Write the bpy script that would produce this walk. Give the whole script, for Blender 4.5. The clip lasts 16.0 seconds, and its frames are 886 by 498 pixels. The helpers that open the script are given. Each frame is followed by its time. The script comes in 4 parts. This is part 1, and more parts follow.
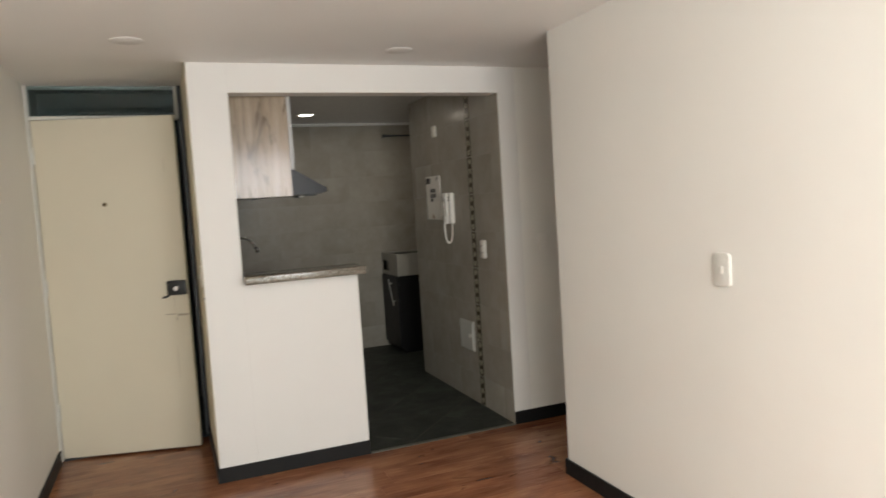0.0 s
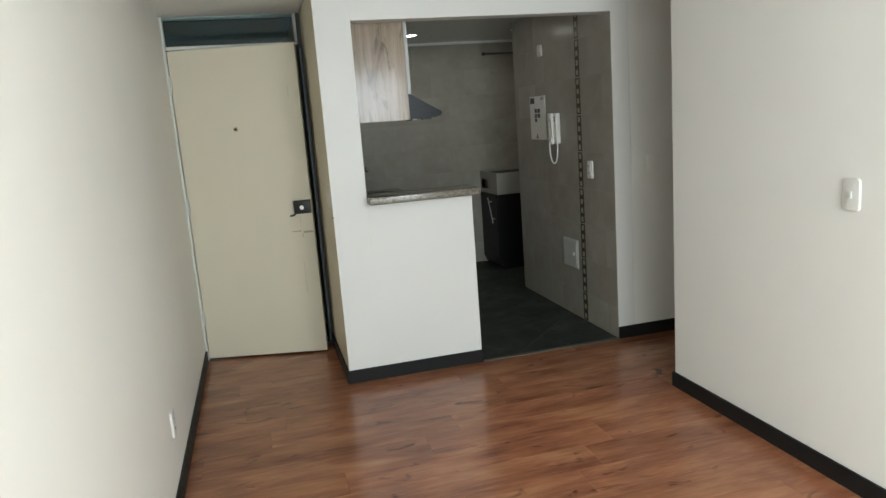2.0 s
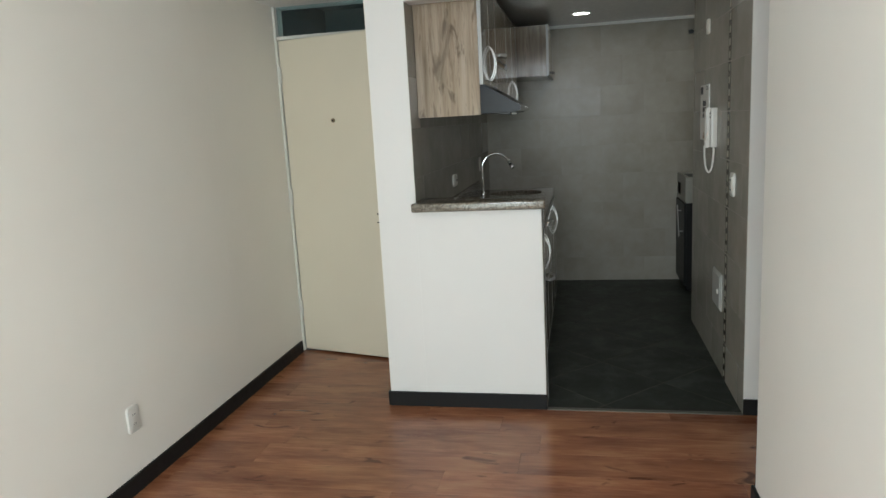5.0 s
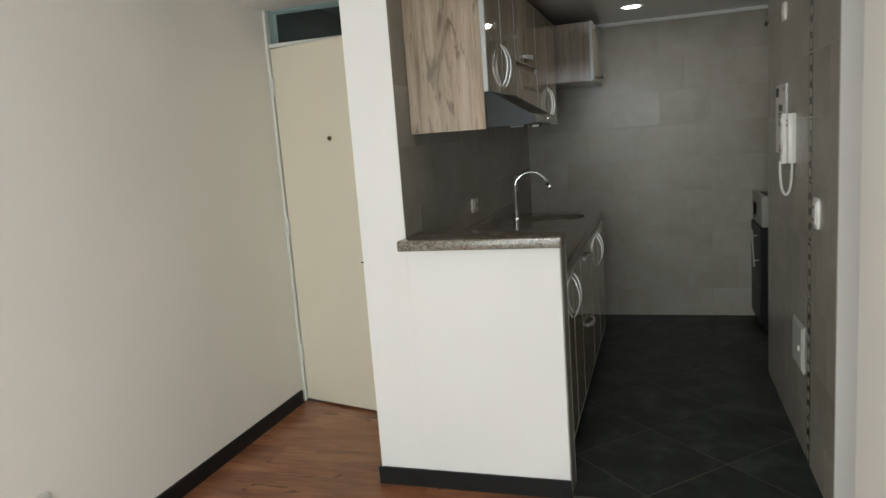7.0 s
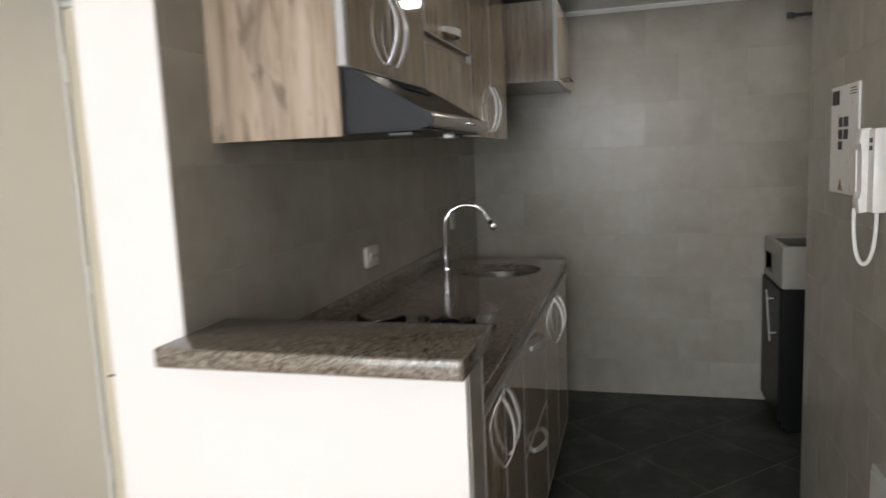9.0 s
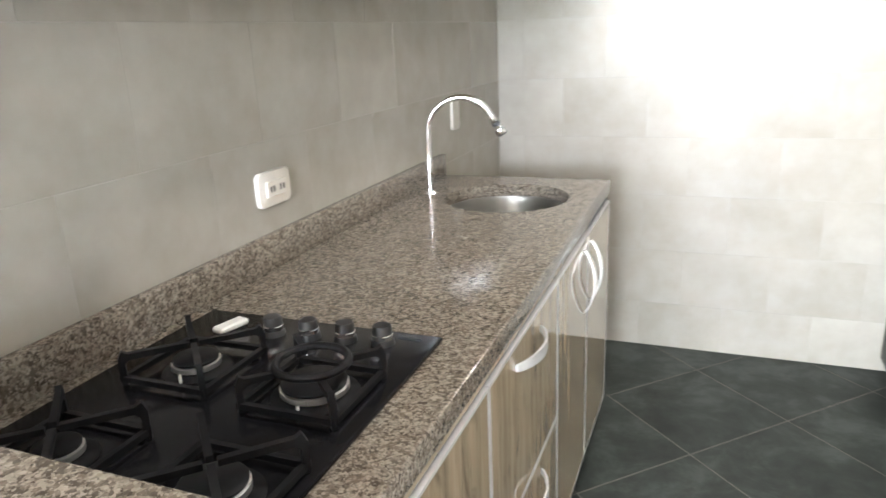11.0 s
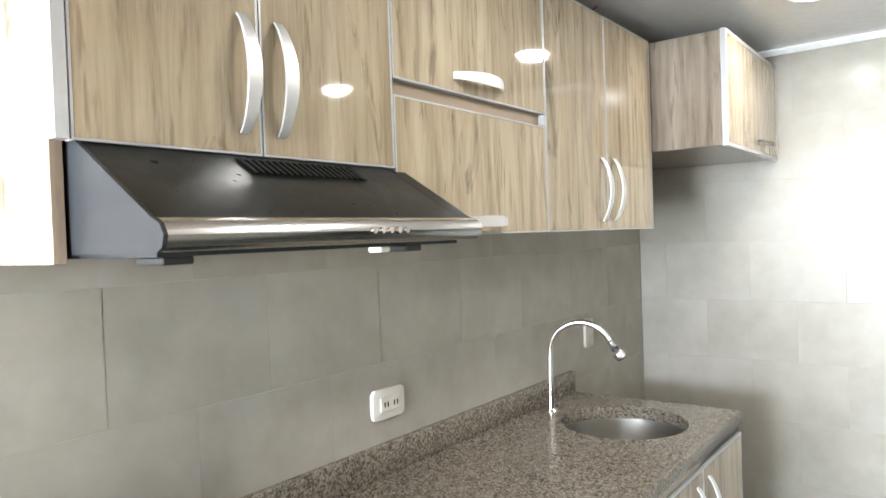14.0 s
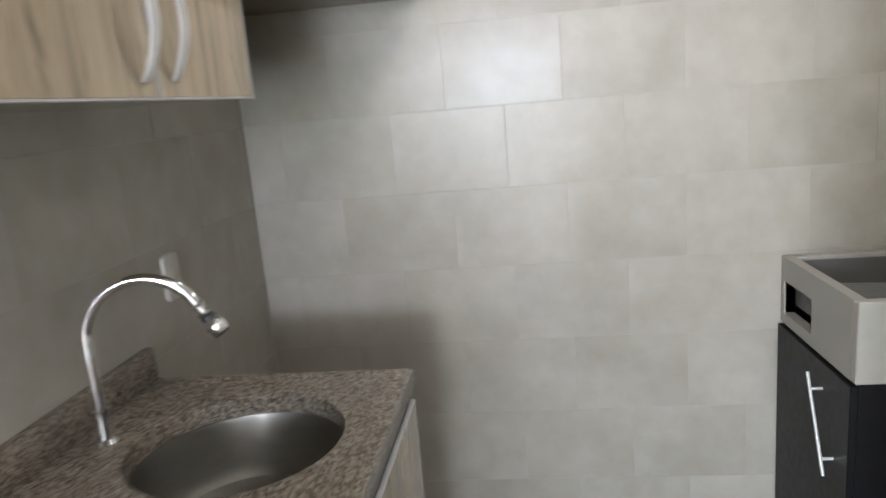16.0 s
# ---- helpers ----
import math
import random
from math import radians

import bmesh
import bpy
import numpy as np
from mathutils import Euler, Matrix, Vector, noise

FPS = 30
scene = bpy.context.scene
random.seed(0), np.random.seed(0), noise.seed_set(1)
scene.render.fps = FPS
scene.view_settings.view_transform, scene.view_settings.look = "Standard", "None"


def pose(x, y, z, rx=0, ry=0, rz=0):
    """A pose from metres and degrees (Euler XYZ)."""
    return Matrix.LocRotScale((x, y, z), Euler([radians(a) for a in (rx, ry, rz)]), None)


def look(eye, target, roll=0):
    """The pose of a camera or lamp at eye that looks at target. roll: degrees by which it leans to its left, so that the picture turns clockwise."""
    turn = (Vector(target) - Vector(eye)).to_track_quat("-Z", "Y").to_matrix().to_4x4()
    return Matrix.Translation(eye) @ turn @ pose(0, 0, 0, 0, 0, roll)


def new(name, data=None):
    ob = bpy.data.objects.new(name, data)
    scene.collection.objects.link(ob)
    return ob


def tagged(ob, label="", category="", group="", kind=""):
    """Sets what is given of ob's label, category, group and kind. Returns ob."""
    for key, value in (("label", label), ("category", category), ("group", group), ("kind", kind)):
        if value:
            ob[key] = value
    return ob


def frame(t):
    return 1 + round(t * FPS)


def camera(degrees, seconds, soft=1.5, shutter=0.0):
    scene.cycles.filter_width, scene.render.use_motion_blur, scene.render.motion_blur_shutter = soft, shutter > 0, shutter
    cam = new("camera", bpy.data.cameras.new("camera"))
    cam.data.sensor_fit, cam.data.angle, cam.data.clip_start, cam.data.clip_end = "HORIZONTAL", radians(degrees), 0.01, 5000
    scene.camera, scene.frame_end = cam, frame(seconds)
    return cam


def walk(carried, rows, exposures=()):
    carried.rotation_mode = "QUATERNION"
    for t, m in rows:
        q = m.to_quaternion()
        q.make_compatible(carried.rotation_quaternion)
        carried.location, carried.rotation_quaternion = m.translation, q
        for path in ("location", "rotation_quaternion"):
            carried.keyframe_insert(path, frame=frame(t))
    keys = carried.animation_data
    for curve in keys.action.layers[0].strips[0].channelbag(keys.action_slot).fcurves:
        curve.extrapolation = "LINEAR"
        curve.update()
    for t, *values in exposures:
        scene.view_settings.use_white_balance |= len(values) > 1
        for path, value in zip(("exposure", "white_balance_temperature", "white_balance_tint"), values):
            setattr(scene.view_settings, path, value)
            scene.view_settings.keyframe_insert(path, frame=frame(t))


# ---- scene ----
cam = camera(65.4, 16.0, shutter=0.5)
PATH = [
    (0, (-0.165, -3.800, 1.424), (0.575, -1.95, 1.285), -3.6),
    (0.5, (-0.331, -3.894, 1.482), (0.281, -1.999, 1.291), -1.6),
    (1, (-0.449, -4.0, 1.518), (0.099, -2.093, 1.266), -0.8),
    (1.5, (-0.447, -3.975, 1.496), (0.075, -2.073, 1.165), -1.2),
    (2, (-0.401, -3.908, 1.49), (0.098, -2.006, 1.123), -4.3),
    (2.5, (-0.226, -3.922, 1.507), (0.227, -1.998, 1.204), -5.5),
    (3, (0.183, -3.884, 1.461), (0.397, -1.912, 1.207), -6.0),
    (3.5, (0.502, -3.776, 1.458), (0.529, -1.798, 1.162), -3.7),
    (4, (0.768, -3.73, 1.482), (0.486, -1.773, 1.182), -5.8),
    (4.2, (0.886, -3.634, 1.483), (0.518, -1.703, 1.114), -3.8),
    (6.5, (1.124, -2.958, 1.46), (0.614, -1.049, 1.148), -4.8),
    (7, (1.206, -2.619, 1.473), (0.596, -0.74, 1.162), -4.3),
    (7.5, (1.171, -2.373, 1.471), (0.58, -0.488, 1.16), -2.3),
    (8, (1.127, -2.008, 1.482), (0.607, -0.098, 1.201), -3.0),
    (8.5, (1.165, -1.654, 1.478), (0.558, 0.231, 1.2), -2.9),
    (9, (1.146, -1.257, 1.45), (0.607, 0.65, 1.187), -2.5),
    (9.2, (1.127, -1.087, 1.456), (0.671, 0.837, 1.156), -2.3),
    (11.3, (1.128, -0.159, 1.405), (0.273, 1.546, 0.803), -2.2),
    (11.5, (1.221, -0.199, 1.401), (0.195, 1.415, 0.814), -0.9),
    (12, (1.383, -0.191, 1.38), (0.262, 1.295, 0.648), -1.2),
    (12.5, (1.41, -0.211, 1.381), (0.298, 1.284, 0.653), -1.2),
    (13, (1.405, -0.224, 1.448), (0.239, 1.329, 0.97), -1.9),
    (13.5, (1.39, -0.217, 1.487), (0.19, 1.371, 1.287), -2.4),
    (14, (1.4, -0.215, 1.523), (0.191, 1.378, 1.487), -2.0),
    (14.5, (1.349, -0.122, 1.534), (0.255, 1.551, 1.47), -1.7),
    (15, (1.2, 0.107, 1.534), (0.523, 1.985, 1.405), -3.5),
    (15.5, (1.121, 0.406, 1.489), (0.698, 2.338, 1.191), -4.4),
    (16, (1.079, 0.737, 1.488), (0.828, 2.676, 1.069), -5.0),
]
walk(cam, [(t, look(eye, target, roll)) for t, eye, target, roll in PATH],
     exposures=[(0, -0.13, 6850, 14), (0.5, 0.05, 6500, 11), (1.0, -0.05, 6350, 9), (1.5, -0.18, 6200, 7), (3.0, -0.08, 6040, 4), (4.0, -0.1, 6060, 5), (6.5, -0.03, 6250, 8), (8.0, 0.13, 6350, 12), (8.5, 0.38, 6250, 14), (9.2, 0.7, 6300, 15), (11.3, 3.5, 5900, 14), (12.5, 3.62, 5850, 12), (13.5, 3.2, 5850, 11), (14.5, 2.88, 5850, 11), (15.0, 2.5, 5800, 12), (15.5, 2.15, 5780, 12), (16, 2.15, 5880, 15)])
# ---------------------------------------------------------------- light
world = bpy.data.worlds.new("sky")
scene.world = world
world.use_nodes = True
sky = world.node_tree.nodes.new("ShaderNodeTexSky")
sky.sky_type = "NISHITA"
sky.sun_disc = False
sky.sun_elevation, sky.sun_rotation = radians(25), radians(225)
world.node_tree.links.new(sky.outputs[0], world.node_tree.nodes["Background"].inputs[0])
world.node_tree.nodes["Background"].inputs[1].default_value = 0.12


def lamp(name, kind, power, colour, m, **sizes):
    data = bpy.data.lights.new(name, kind)
    data.energy, data.color = power, colour
    if kind == "AREA":
        data.shape = sizes.get("shape", "RECTANGLE")
        data.size, data.size_y = sizes["size"], sizes.get("size_y", sizes["size"])
    ob = new(name, data)
    ob.matrix_world = m
    return ob


WINDOW = (-0.80, 1.58, 0.12, 2.14)      # x0, x1, z0, z1 of the living room window
BACK = -4.85                            # back wall of the living room
# open sky shows in the upper part of the window, past the trees that fill the rest
lamp("window_sky", "AREA", 54.0, (0.90, 0.95, 1.0), pose(0.86, BACK + 0.02, 1.80, 90, 0, 0), size=1.38, size_y=0.64)
lamp("window_trees", "AREA", 64.0, (0.91, 1.0, 0.95), pose(0.39, BACK + 0.02, 0.78, 90, 0, 0), size=2.34, size_y=1.32)
sun = lamp("sun", "SUN", 2.5, (1.0, 0.94, 0.86), look((-4, -10, 4), (0, -6, 1.36)))
sun.data.angle = radians(0.6)
LAMPS = ((1.04, 2.20), (2.02, 2.08), (1.16, 1.02))
for (lx, ly), power in zip(LAMPS, (0.8, 0.5, 0.65)):
    lamp("downlight_glow", "AREA", power, (1.0, 0.90, 0.74), pose(lx, ly, 2.214), shape="DISK", size=0.10)

# ---------------------------------------------------------------- materials


def material(name, rough=0.5, metal=0.0, colour=(0.8, 0.8, 0.8)):
    m = bpy.data.materials.new(name)
    m.use_nodes = True
    b = m.node_tree.nodes["Principled BSDF"]
    b.inputs["Base Color"].default_value = (*colour, 1)
    b.inputs["Roughness"].default_value = rough
    b.inputs["Metallic"].default_value = metal
    return m, m.node_tree, b


def node(nt, kind, **inputs):
    n = nt.nodes.new(kind)
    for k, v in inputs.items():
        n.inputs[k.replace("_", " ")].default_value = v
    return n


def place(nt, scale=(1, 1, 1), shift=0.0):
    """World position, stretched; each object moved by its random number times shift."""
    g = nt.nodes.new("ShaderNodeNewGeometry")
    m = nt.nodes.new("ShaderNodeMapping")
    m.inputs["Scale"].default_value = scale
    nt.links.new(g.outputs["Position"], m.inputs["Vector"])
    if shift:
        o = nt.nodes.new("ShaderNodeObjectInfo")
        k = nt.nodes.new("ShaderNodeVectorMath")
        k.operation = "SCALE"
        k.inputs[0].default_value = (shift, shift * 0.7, shift * 1.3)
        nt.links.new(o.outputs["Random"], k.inputs["Scale"])
        nt.links.new(k.outputs[0], m.inputs["Location"])
    return m.outputs[0]


def noise_tex(nt, vec, scale, detail=4, rough=0.55, distort=0.0):
    n = nt.nodes.new("ShaderNodeTexNoise")
    n.inputs["Scale"].default_value, n.inputs["Detail"].default_value = scale, detail
    n.inputs["Roughness"].default_value, n.inputs["Distortion"].default_value = rough, distort
    nt.links.new(vec, n.inputs["Vector"])
    return n.outputs["Fac"]


def ramp(nt, fac, *stops):
    r = nt.nodes.new("ShaderNodeValToRGB")
    e = r.color_ramp.elements
    while len(e) < len(stops):
        e.new(0.5)
    for s, (p, c) in zip(e, stops):
        s.position, s.color = p, (*c, 1) if len(c) == 3 else c
    nt.links.new(fac, r.inputs[0])
    return r.outputs[0]


def mix(nt, fac, a, b, mode="MIX"):
    m = nt.nodes.new("ShaderNodeMix")
    m.data_type, m.blend_type = "RGBA", mode
    for sock, v in ((m.inputs[0], fac), (m.inputs[6], a), (m.inputs[7], b)):
        if isinstance(v, (int, float)):
            sock.default_value = v
        elif isinstance(v, tuple):
            sock.default_value = (*v, 1)
        else:
            nt.links.new(v, sock)
    return m.outputs[2]


def bump(nt, b, height, strength, distance=0.002):
    n = nt.nodes.new("ShaderNodeBump")
    n.inputs["Strength"].default_value, n.inputs["Distance"].default_value = strength, distance
    nt.links.new(height, n.inputs["Height"])
    nt.links.new(n.outputs[0], b.inputs["Normal"])


def grey(v):
    return (v, v, v)


def rough_from(nt, b, fac, lo, hi):
    nt.links.new(ramp(nt, fac, (0.3, grey(lo)), (0.7, grey(hi))), b.inputs["Roughness"])


def paint(name, colour, rough=0.55):
    m, nt, b = material(name, rough)
    v = place(nt)
    big, fine = noise_tex(nt, v, 1.3, 3), noise_tex(nt, v, 240, 2)
    c = tuple(k * 0.955 for k in colour)
    nt.links.new(ramp(nt, big, (0.3, c), (0.7, colour)), b.inputs["Base Color"])
    bump(nt, b, fine, 0.10, 0.0012)
    return m


def wall_tile_mat():
    m, nt, b = material("cement_tile", 0.3)
    v = place(nt, shift=9.0)
    cloud, stain, fine = noise_tex(nt, v, 3.4, 4, 0.5, 0.2), noise_tex(nt, v, 11, 4, 0.6), noise_tex(nt, v, 160, 2)
    c1 = ramp(nt, cloud, (0.28, (0.268, 0.248, 0.208)), (0.5, (0.325, 0.302, 0.259)), (0.74, (0.378, 0.354, 0.311)))
    c2 = mix(nt, 0.32, c1, ramp(nt, stain, (0.3, (0.261, 0.240, 0.199)), (0.7, (0.388, 0.363, 0.318))))
    o = nt.nodes.new("ShaderNodeObjectInfo")
    c3 = mix(nt, 1.0, c2, ramp(nt, o.outputs["Random"], (0, grey(0.955)), (1, grey(1.0))), "MULTIPLY")
    nt.links.new(c3, b.inputs["Base Color"])
    nt.links.new(ramp(nt, o.outputs["Random"], (0, grey(0.19)), (1, grey(0.28))), b.inputs["Roughness"])
    b.inputs["Specular IOR Level"].default_value = 0.14
    bump(nt, b, fine, 0.03, 0.0005)
    return m


def floor_tile_mat():
    m, nt, b = material("slate_floor_tile", 0.35)
    v = place(nt, shift=7.0)
    cloud, vein, fine = noise_tex(nt, v, 4.6, 6, 0.68, 0.35), noise_tex(nt, v, 14, 6, 0.7, 0.5), noise_tex(nt, v, 120, 3)
    c1 = ramp(nt, cloud, (0.34, (0.010, 0.0115, 0.0095)), (0.5, (0.029, 0.034, 0.029)), (0.64, (0.070, 0.081, 0.071)))
    c2 = mix(nt, 0.4, c1, ramp(nt, vein, (0.35, (0.021, 0.024, 0.020)), (0.62, (0.047, 0.053, 0.046)), (0.75, (0.09, 0.096, 0.083))))
    nt.links.new(c2, b.inputs["Base Color"])
    rough_from(nt, b, vein, 0.38, 0.55)
    b.inputs["Specular IOR Level"].default_value = 0.17
    bump(nt, b, fine, 0.12, 0.0012)
    return m


def plank_mat():
    m, nt, b = material("laminate_plank", 0.25)
    v = place(nt, (1.0, 9.0, 1.0), shift=11.0)
    v2 = place(nt, (1.6, 5.0, 1.0), shift=23.0)
    grain, broad = noise_tex(nt, v, 6, 6, 0.62, 0.6), noise_tex(nt, v2, 1.5, 4, 0.5, 0.3)
    knots = noise_tex(nt, place(nt, (2.6, 5.5, 1.0), shift=17.0), 2.2, 3, 0.5, 0.9)
    base = ramp(nt, broad, (0.32, (0.165, 0.048, 0.022)), (0.5, (0.295, 0.112, 0.049)), (0.68, (0.43, 0.20, 0.088)))
    g = mix(nt, 0.38, base, ramp(nt, grain, (0.3, (0.13, 0.045, 0.02)), (0.55, (0.28, 0.125, 0.057)), (0.75, (0.44, 0.24, 0.115))))
    k = mix(nt, ramp(nt, knots, (0.64, grey(0.0)), (0.72, grey(0.85))), g, (0.085, 0.03, 0.014))
    o = nt.nodes.new("ShaderNodeObjectInfo")
    tint = ramp(nt, o.outputs["Random"], (0, (0.87, 0.85, 0.91)), (0.5, (0.97, 0.97, 1.08)), (1, (1.07, 1.04, 1.12)))
    nt.links.new(mix(nt, 1.0, k, tint, "MULTIPLY"), b.inputs["Base Color"])
    rough_from(nt, b, grain, 0.17, 0.27)
    bump(nt, b, grain, 0.05, 0.001)
    return m


def oak_mat(name, axis="z", gloss=0.05, tint=(1.0, 1.0, 1.0), coat=0.35):
    """Glossy printed oak laminate, the grain running along the axis."""
    m, nt, b = material(name, gloss)
    s = {"z": (11, 11, 0.75), "y": (11, 0.75, 11), "x": (0.75, 11, 11)}[axis]
    s2 = tuple(k * 3.2 for k in s)
    v, v2 = place(nt, s, shift=31.0), place(nt, s2, shift=31.0)
    spot = place(nt, tuple(min(k, 5.0) * 1.0 + 0.8 for k in s), shift=13.0)
    broad, grain, knots = noise_tex(nt, v, 0.9, 4, 0.6, 0.35), noise_tex(nt, v2, 1.0, 5, 0.65, 0.3), noise_tex(nt, spot, 2.0, 4, 0.6, 1.4)
    c = [(0.115, 0.086, 0.055), (0.246, 0.198, 0.130), (0.384, 0.328, 0.231), (0.500, 0.440, 0.333)]
    c = [tuple(a * t for a, t in zip(k, tint)) for k in c]
    base = ramp(nt, broad, (0.32, c[1]), (0.44, c[2]), (0.56, c[2]), (0.66, c[3]))
    g = mix(nt, 0.42, base, ramp(nt, grain, (0.36, c[0]), (0.46, c[1]), (0.58, c[2]), (0.75, c[3])))
    lines = noise_tex(nt, place(nt, tuple(q * k for q, k in zip(s, [6.0 if q > 1 else 9.0 for q in s])), shift=31.0), 1.0, 3, 0.6)
    g = mix(nt, ramp(nt, lines, (0.57, grey(0.0)), (0.68, grey(0.48))), g, tuple(q * 1.15 for q in c[0]))
    k = mix(nt, ramp(nt, knots, (0.60, grey(0.0)), (0.71, grey(0.6))), g, tuple(a * 0.62 for a in c[0]))
    nt.links.new(k, b.inputs["Base Color"])
    b.inputs["Coat Weight"].default_value = coat
    b.inputs["Coat Roughness"].default_value = 0.02
    return m


def granite_mat():
    m, nt, b = material("granite", 0.16)
    v = place(nt)
    warp = nt.nodes.new("ShaderNodeVectorMath")
    warp.operation = "MULTIPLY_ADD"
    warp.inputs[1].default_value = (0.005, 0.005, 0.005)
    wn = nt.nodes.new("ShaderNodeTexNoise")
    wn.inputs["Scale"].default_value = 160
    nt.links.new(v, wn.inputs["Vector"])
    nt.links.new(wn.outputs["Color"], warp.inputs[0])
    nt.links.new(v, warp.inputs[2])

    def crystals(scale):
        n = nt.nodes.new("ShaderNodeTexVoronoi")
        n.inputs["Scale"].default_value = scale
        nt.links.new(warp.outputs[0], n.inputs["Vector"])
        d = nt.nodes.new("ShaderNodeSeparateColor")
        nt.links.new(n.outputs["Color"], d.inputs[0])
        return d.outputs[0]

    dark, brown, beige, pale = (0.055, 0.045, 0.034), (0.108, 0.090, 0.066), (0.185, 0.158, 0.122), (0.32, 0.288, 0.233)
    coarse = ramp(nt, crystals(190), (0.16, dark), (0.40, brown), (0.66, beige), (0.92, (0.260, 0.227, 0.183)))
    fine = crystals(360)
    c = mix(nt, ramp(nt, fine, (0.72, grey(0.0)), (0.90, grey(0.6))), coarse, pale)
    c = mix(nt, ramp(nt, fine, (0.10, grey(0.6)), (0.28, grey(0.0))), c, dark)
    cloud = noise_tex(nt, v, 60, 3, 0.6)
    c = mix(nt, 0.16, c, ramp(nt, cloud, (0.36, (0.055, 0.041, 0.031)), (0.49, (0.146, 0.115, 0.089)), (0.62, (0.300, 0.266, 0.216))))
    nt.links.new(c, b.inputs["Base Color"])
    rough_from(nt, b, cloud, 0.10, 0.18)
    b.inputs["Specular IOR Level"].default_value = 0.55
    return m


def metal_mat(name, colour, rough, brush=None):
    m, nt, b = material(name, rough, 1.0, colour)
    if brush:
        f = noise_tex(nt, place(nt, brush), 1.0, 3)
        rough_from(nt, b, f, rough * 0.8, rough * 1.3)
    return m


def plain(name, colour, rough=0.4, metal=0.0):
    """A plain moulded or sprayed surface, with a trace of wear."""
    m, nt, b = material(name, rough, metal, colour)
    f = noise_tex(nt, place(nt), 35, 4)
    nt.links.new(ramp(nt, f, (0.3, tuple(k * 0.93 for k in colour)), (0.7, colour)), b.inputs["Base Color"])
    rough_from(nt, b, f, rough * 0.9, rough * 1.12)
    return m


def glass_mat(name, tint=(1, 1, 1)):
    m, nt, b = material(name, 0.0, 0.0, tint)
    b.inputs["Transmission Weight"].default_value = 1.0
    b.inputs["IOR"].default_value = 1.45
    return m


def glow_mat(name, colour, strength):
    m, nt, b = material(name, 0.4, 0.0, colour)
    b.inputs["Emission Color"].default_value = (*colour, 1)
    b.inputs["Emission Strength"].default_value = strength
    return m


WHITE = paint("white_wall_paint", (0.71, 0.695, 0.67))
CREAM = paint("cream_wall_paint", (0.78, 0.767, 0.728))
WARM = paint("warm_white_wall_paint", (0.79, 0.765, 0.705))
CEIL = paint("ceiling_paint", (0.78, 0.77, 0.75))
TAN = paint("tan_wall_paint", (0.70, 0.63, 0.48))
DOORPAINT = paint("ivory_door_enamel", (0.69, 0.63, 0.50), 0.38)
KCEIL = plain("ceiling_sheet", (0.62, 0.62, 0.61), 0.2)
TILE, SLATE, PLANK, GRANITE = wall_tile_mat(), floor_tile_mat(), plank_mat(), granite_mat()
OAK, OAKH = oak_mat("oak_laminate", tint=(0.99, 0.945, 0.90)), oak_mat("oak_laminate_lengthwise", "y", tint=(0.96, 0.91, 0.85))
OAKSIDE = oak_mat("oak_side_board", "z", 0.13, (0.94, 0.885, 0.94), 0.0)
OAKSIDE.node_tree.nodes["Principled BSDF"].inputs["Specular IOR Level"].default_value = 0.3
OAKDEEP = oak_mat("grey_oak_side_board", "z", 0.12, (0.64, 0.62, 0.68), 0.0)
GROUT = plain("pale_grout", (0.340, 0.318, 0.275), 0.85)
FGROUT = plain("floor_grout", (0.13, 0.122, 0.10), 0.85)
UNDER = plain("dark_underlay", (0.05, 0.03, 0.02), 0.8)
SKIRT = plain("black_skirting", (0.012, 0.0115, 0.0115), 0.5)
ALU = plain("silver_edge_band", (0.40, 0.40, 0.39), 0.32)
HANDLE = plain("satin_handle", (0.66, 0.66, 0.65), 0.38, 0.6)
CHROME = metal_mat("chrome", (0.86, 0.86, 0.87), 0.06)
STEEL = metal_mat("brushed_steel", (0.60, 0.59, 0.57), 0.17)
BOWL = metal_mat("steel_bowl", (0.22, 0.213, 0.19), 0.44, (20, 20, 60))
BLACKGLASS = plain("black_hob_glass", (0.008, 0.008, 0.009), 0.16)
IRON = plain("cast_iron", (0.009, 0.009, 0.0095), 0.48)
CAP = metal_mat("burner_alloy", (0.78, 0.77, 0.75), 0.4)
HOODBLACK = plain("dark_hood_enamel", (0.012, 0.0135, 0.0128), 0.30)
HOODGREY = plain("grey_hood_end", (0.027, 0.029, 0.032), 0.24)
for dull, level in ((BLACKGLASS, 0.14), (IRON, 0.14), (SKIRT, 0.2), (HOODBLACK, 0.09), (HOODGREY, 0.12)):
    dull.node_tree.nodes["Principled BSDF"].inputs["Specular IOR Level"].default_value = level
RUBBER = plain("black_plastic", (0.015, 0.015, 0.016), 0.4)
PLASTIC = plain("white_plastic", (0.76, 0.745, 0.70), 0.3)
WALLPLATE = plain("off_white_plate", (0.64, 0.63, 0.59), 0.5)
PLATEDIM = plain("beige_plate", (0.43, 0.405, 0.355), 0.45)
PLATE = plain("ivory_plate", (0.67, 0.635, 0.565), 0.4)
VENT = plain("black_vent", (0.004, 0.004, 0.004), 0.9)
VENT.node_tree.nodes["Principled BSDF"].inputs["Specular IOR Level"].default_value = 0.05
PRINT = plain("dark_print", (0.03, 0.03, 0.035), 0.5)
GREYMETAL = plain("grey_metal_door", (0.50, 0.50, 0.47), 0.4)
FRAMEDARK = plain("dark_frame_steel", (0.045, 0.05, 0.058), 0.4)
FRAMEPALE = plain("pale_frame_enamel", (0.64, 0.63, 0.58), 0.4)
STONE = plain("grey_cast_stone", (0.32, 0.308, 0.27), 0.5)
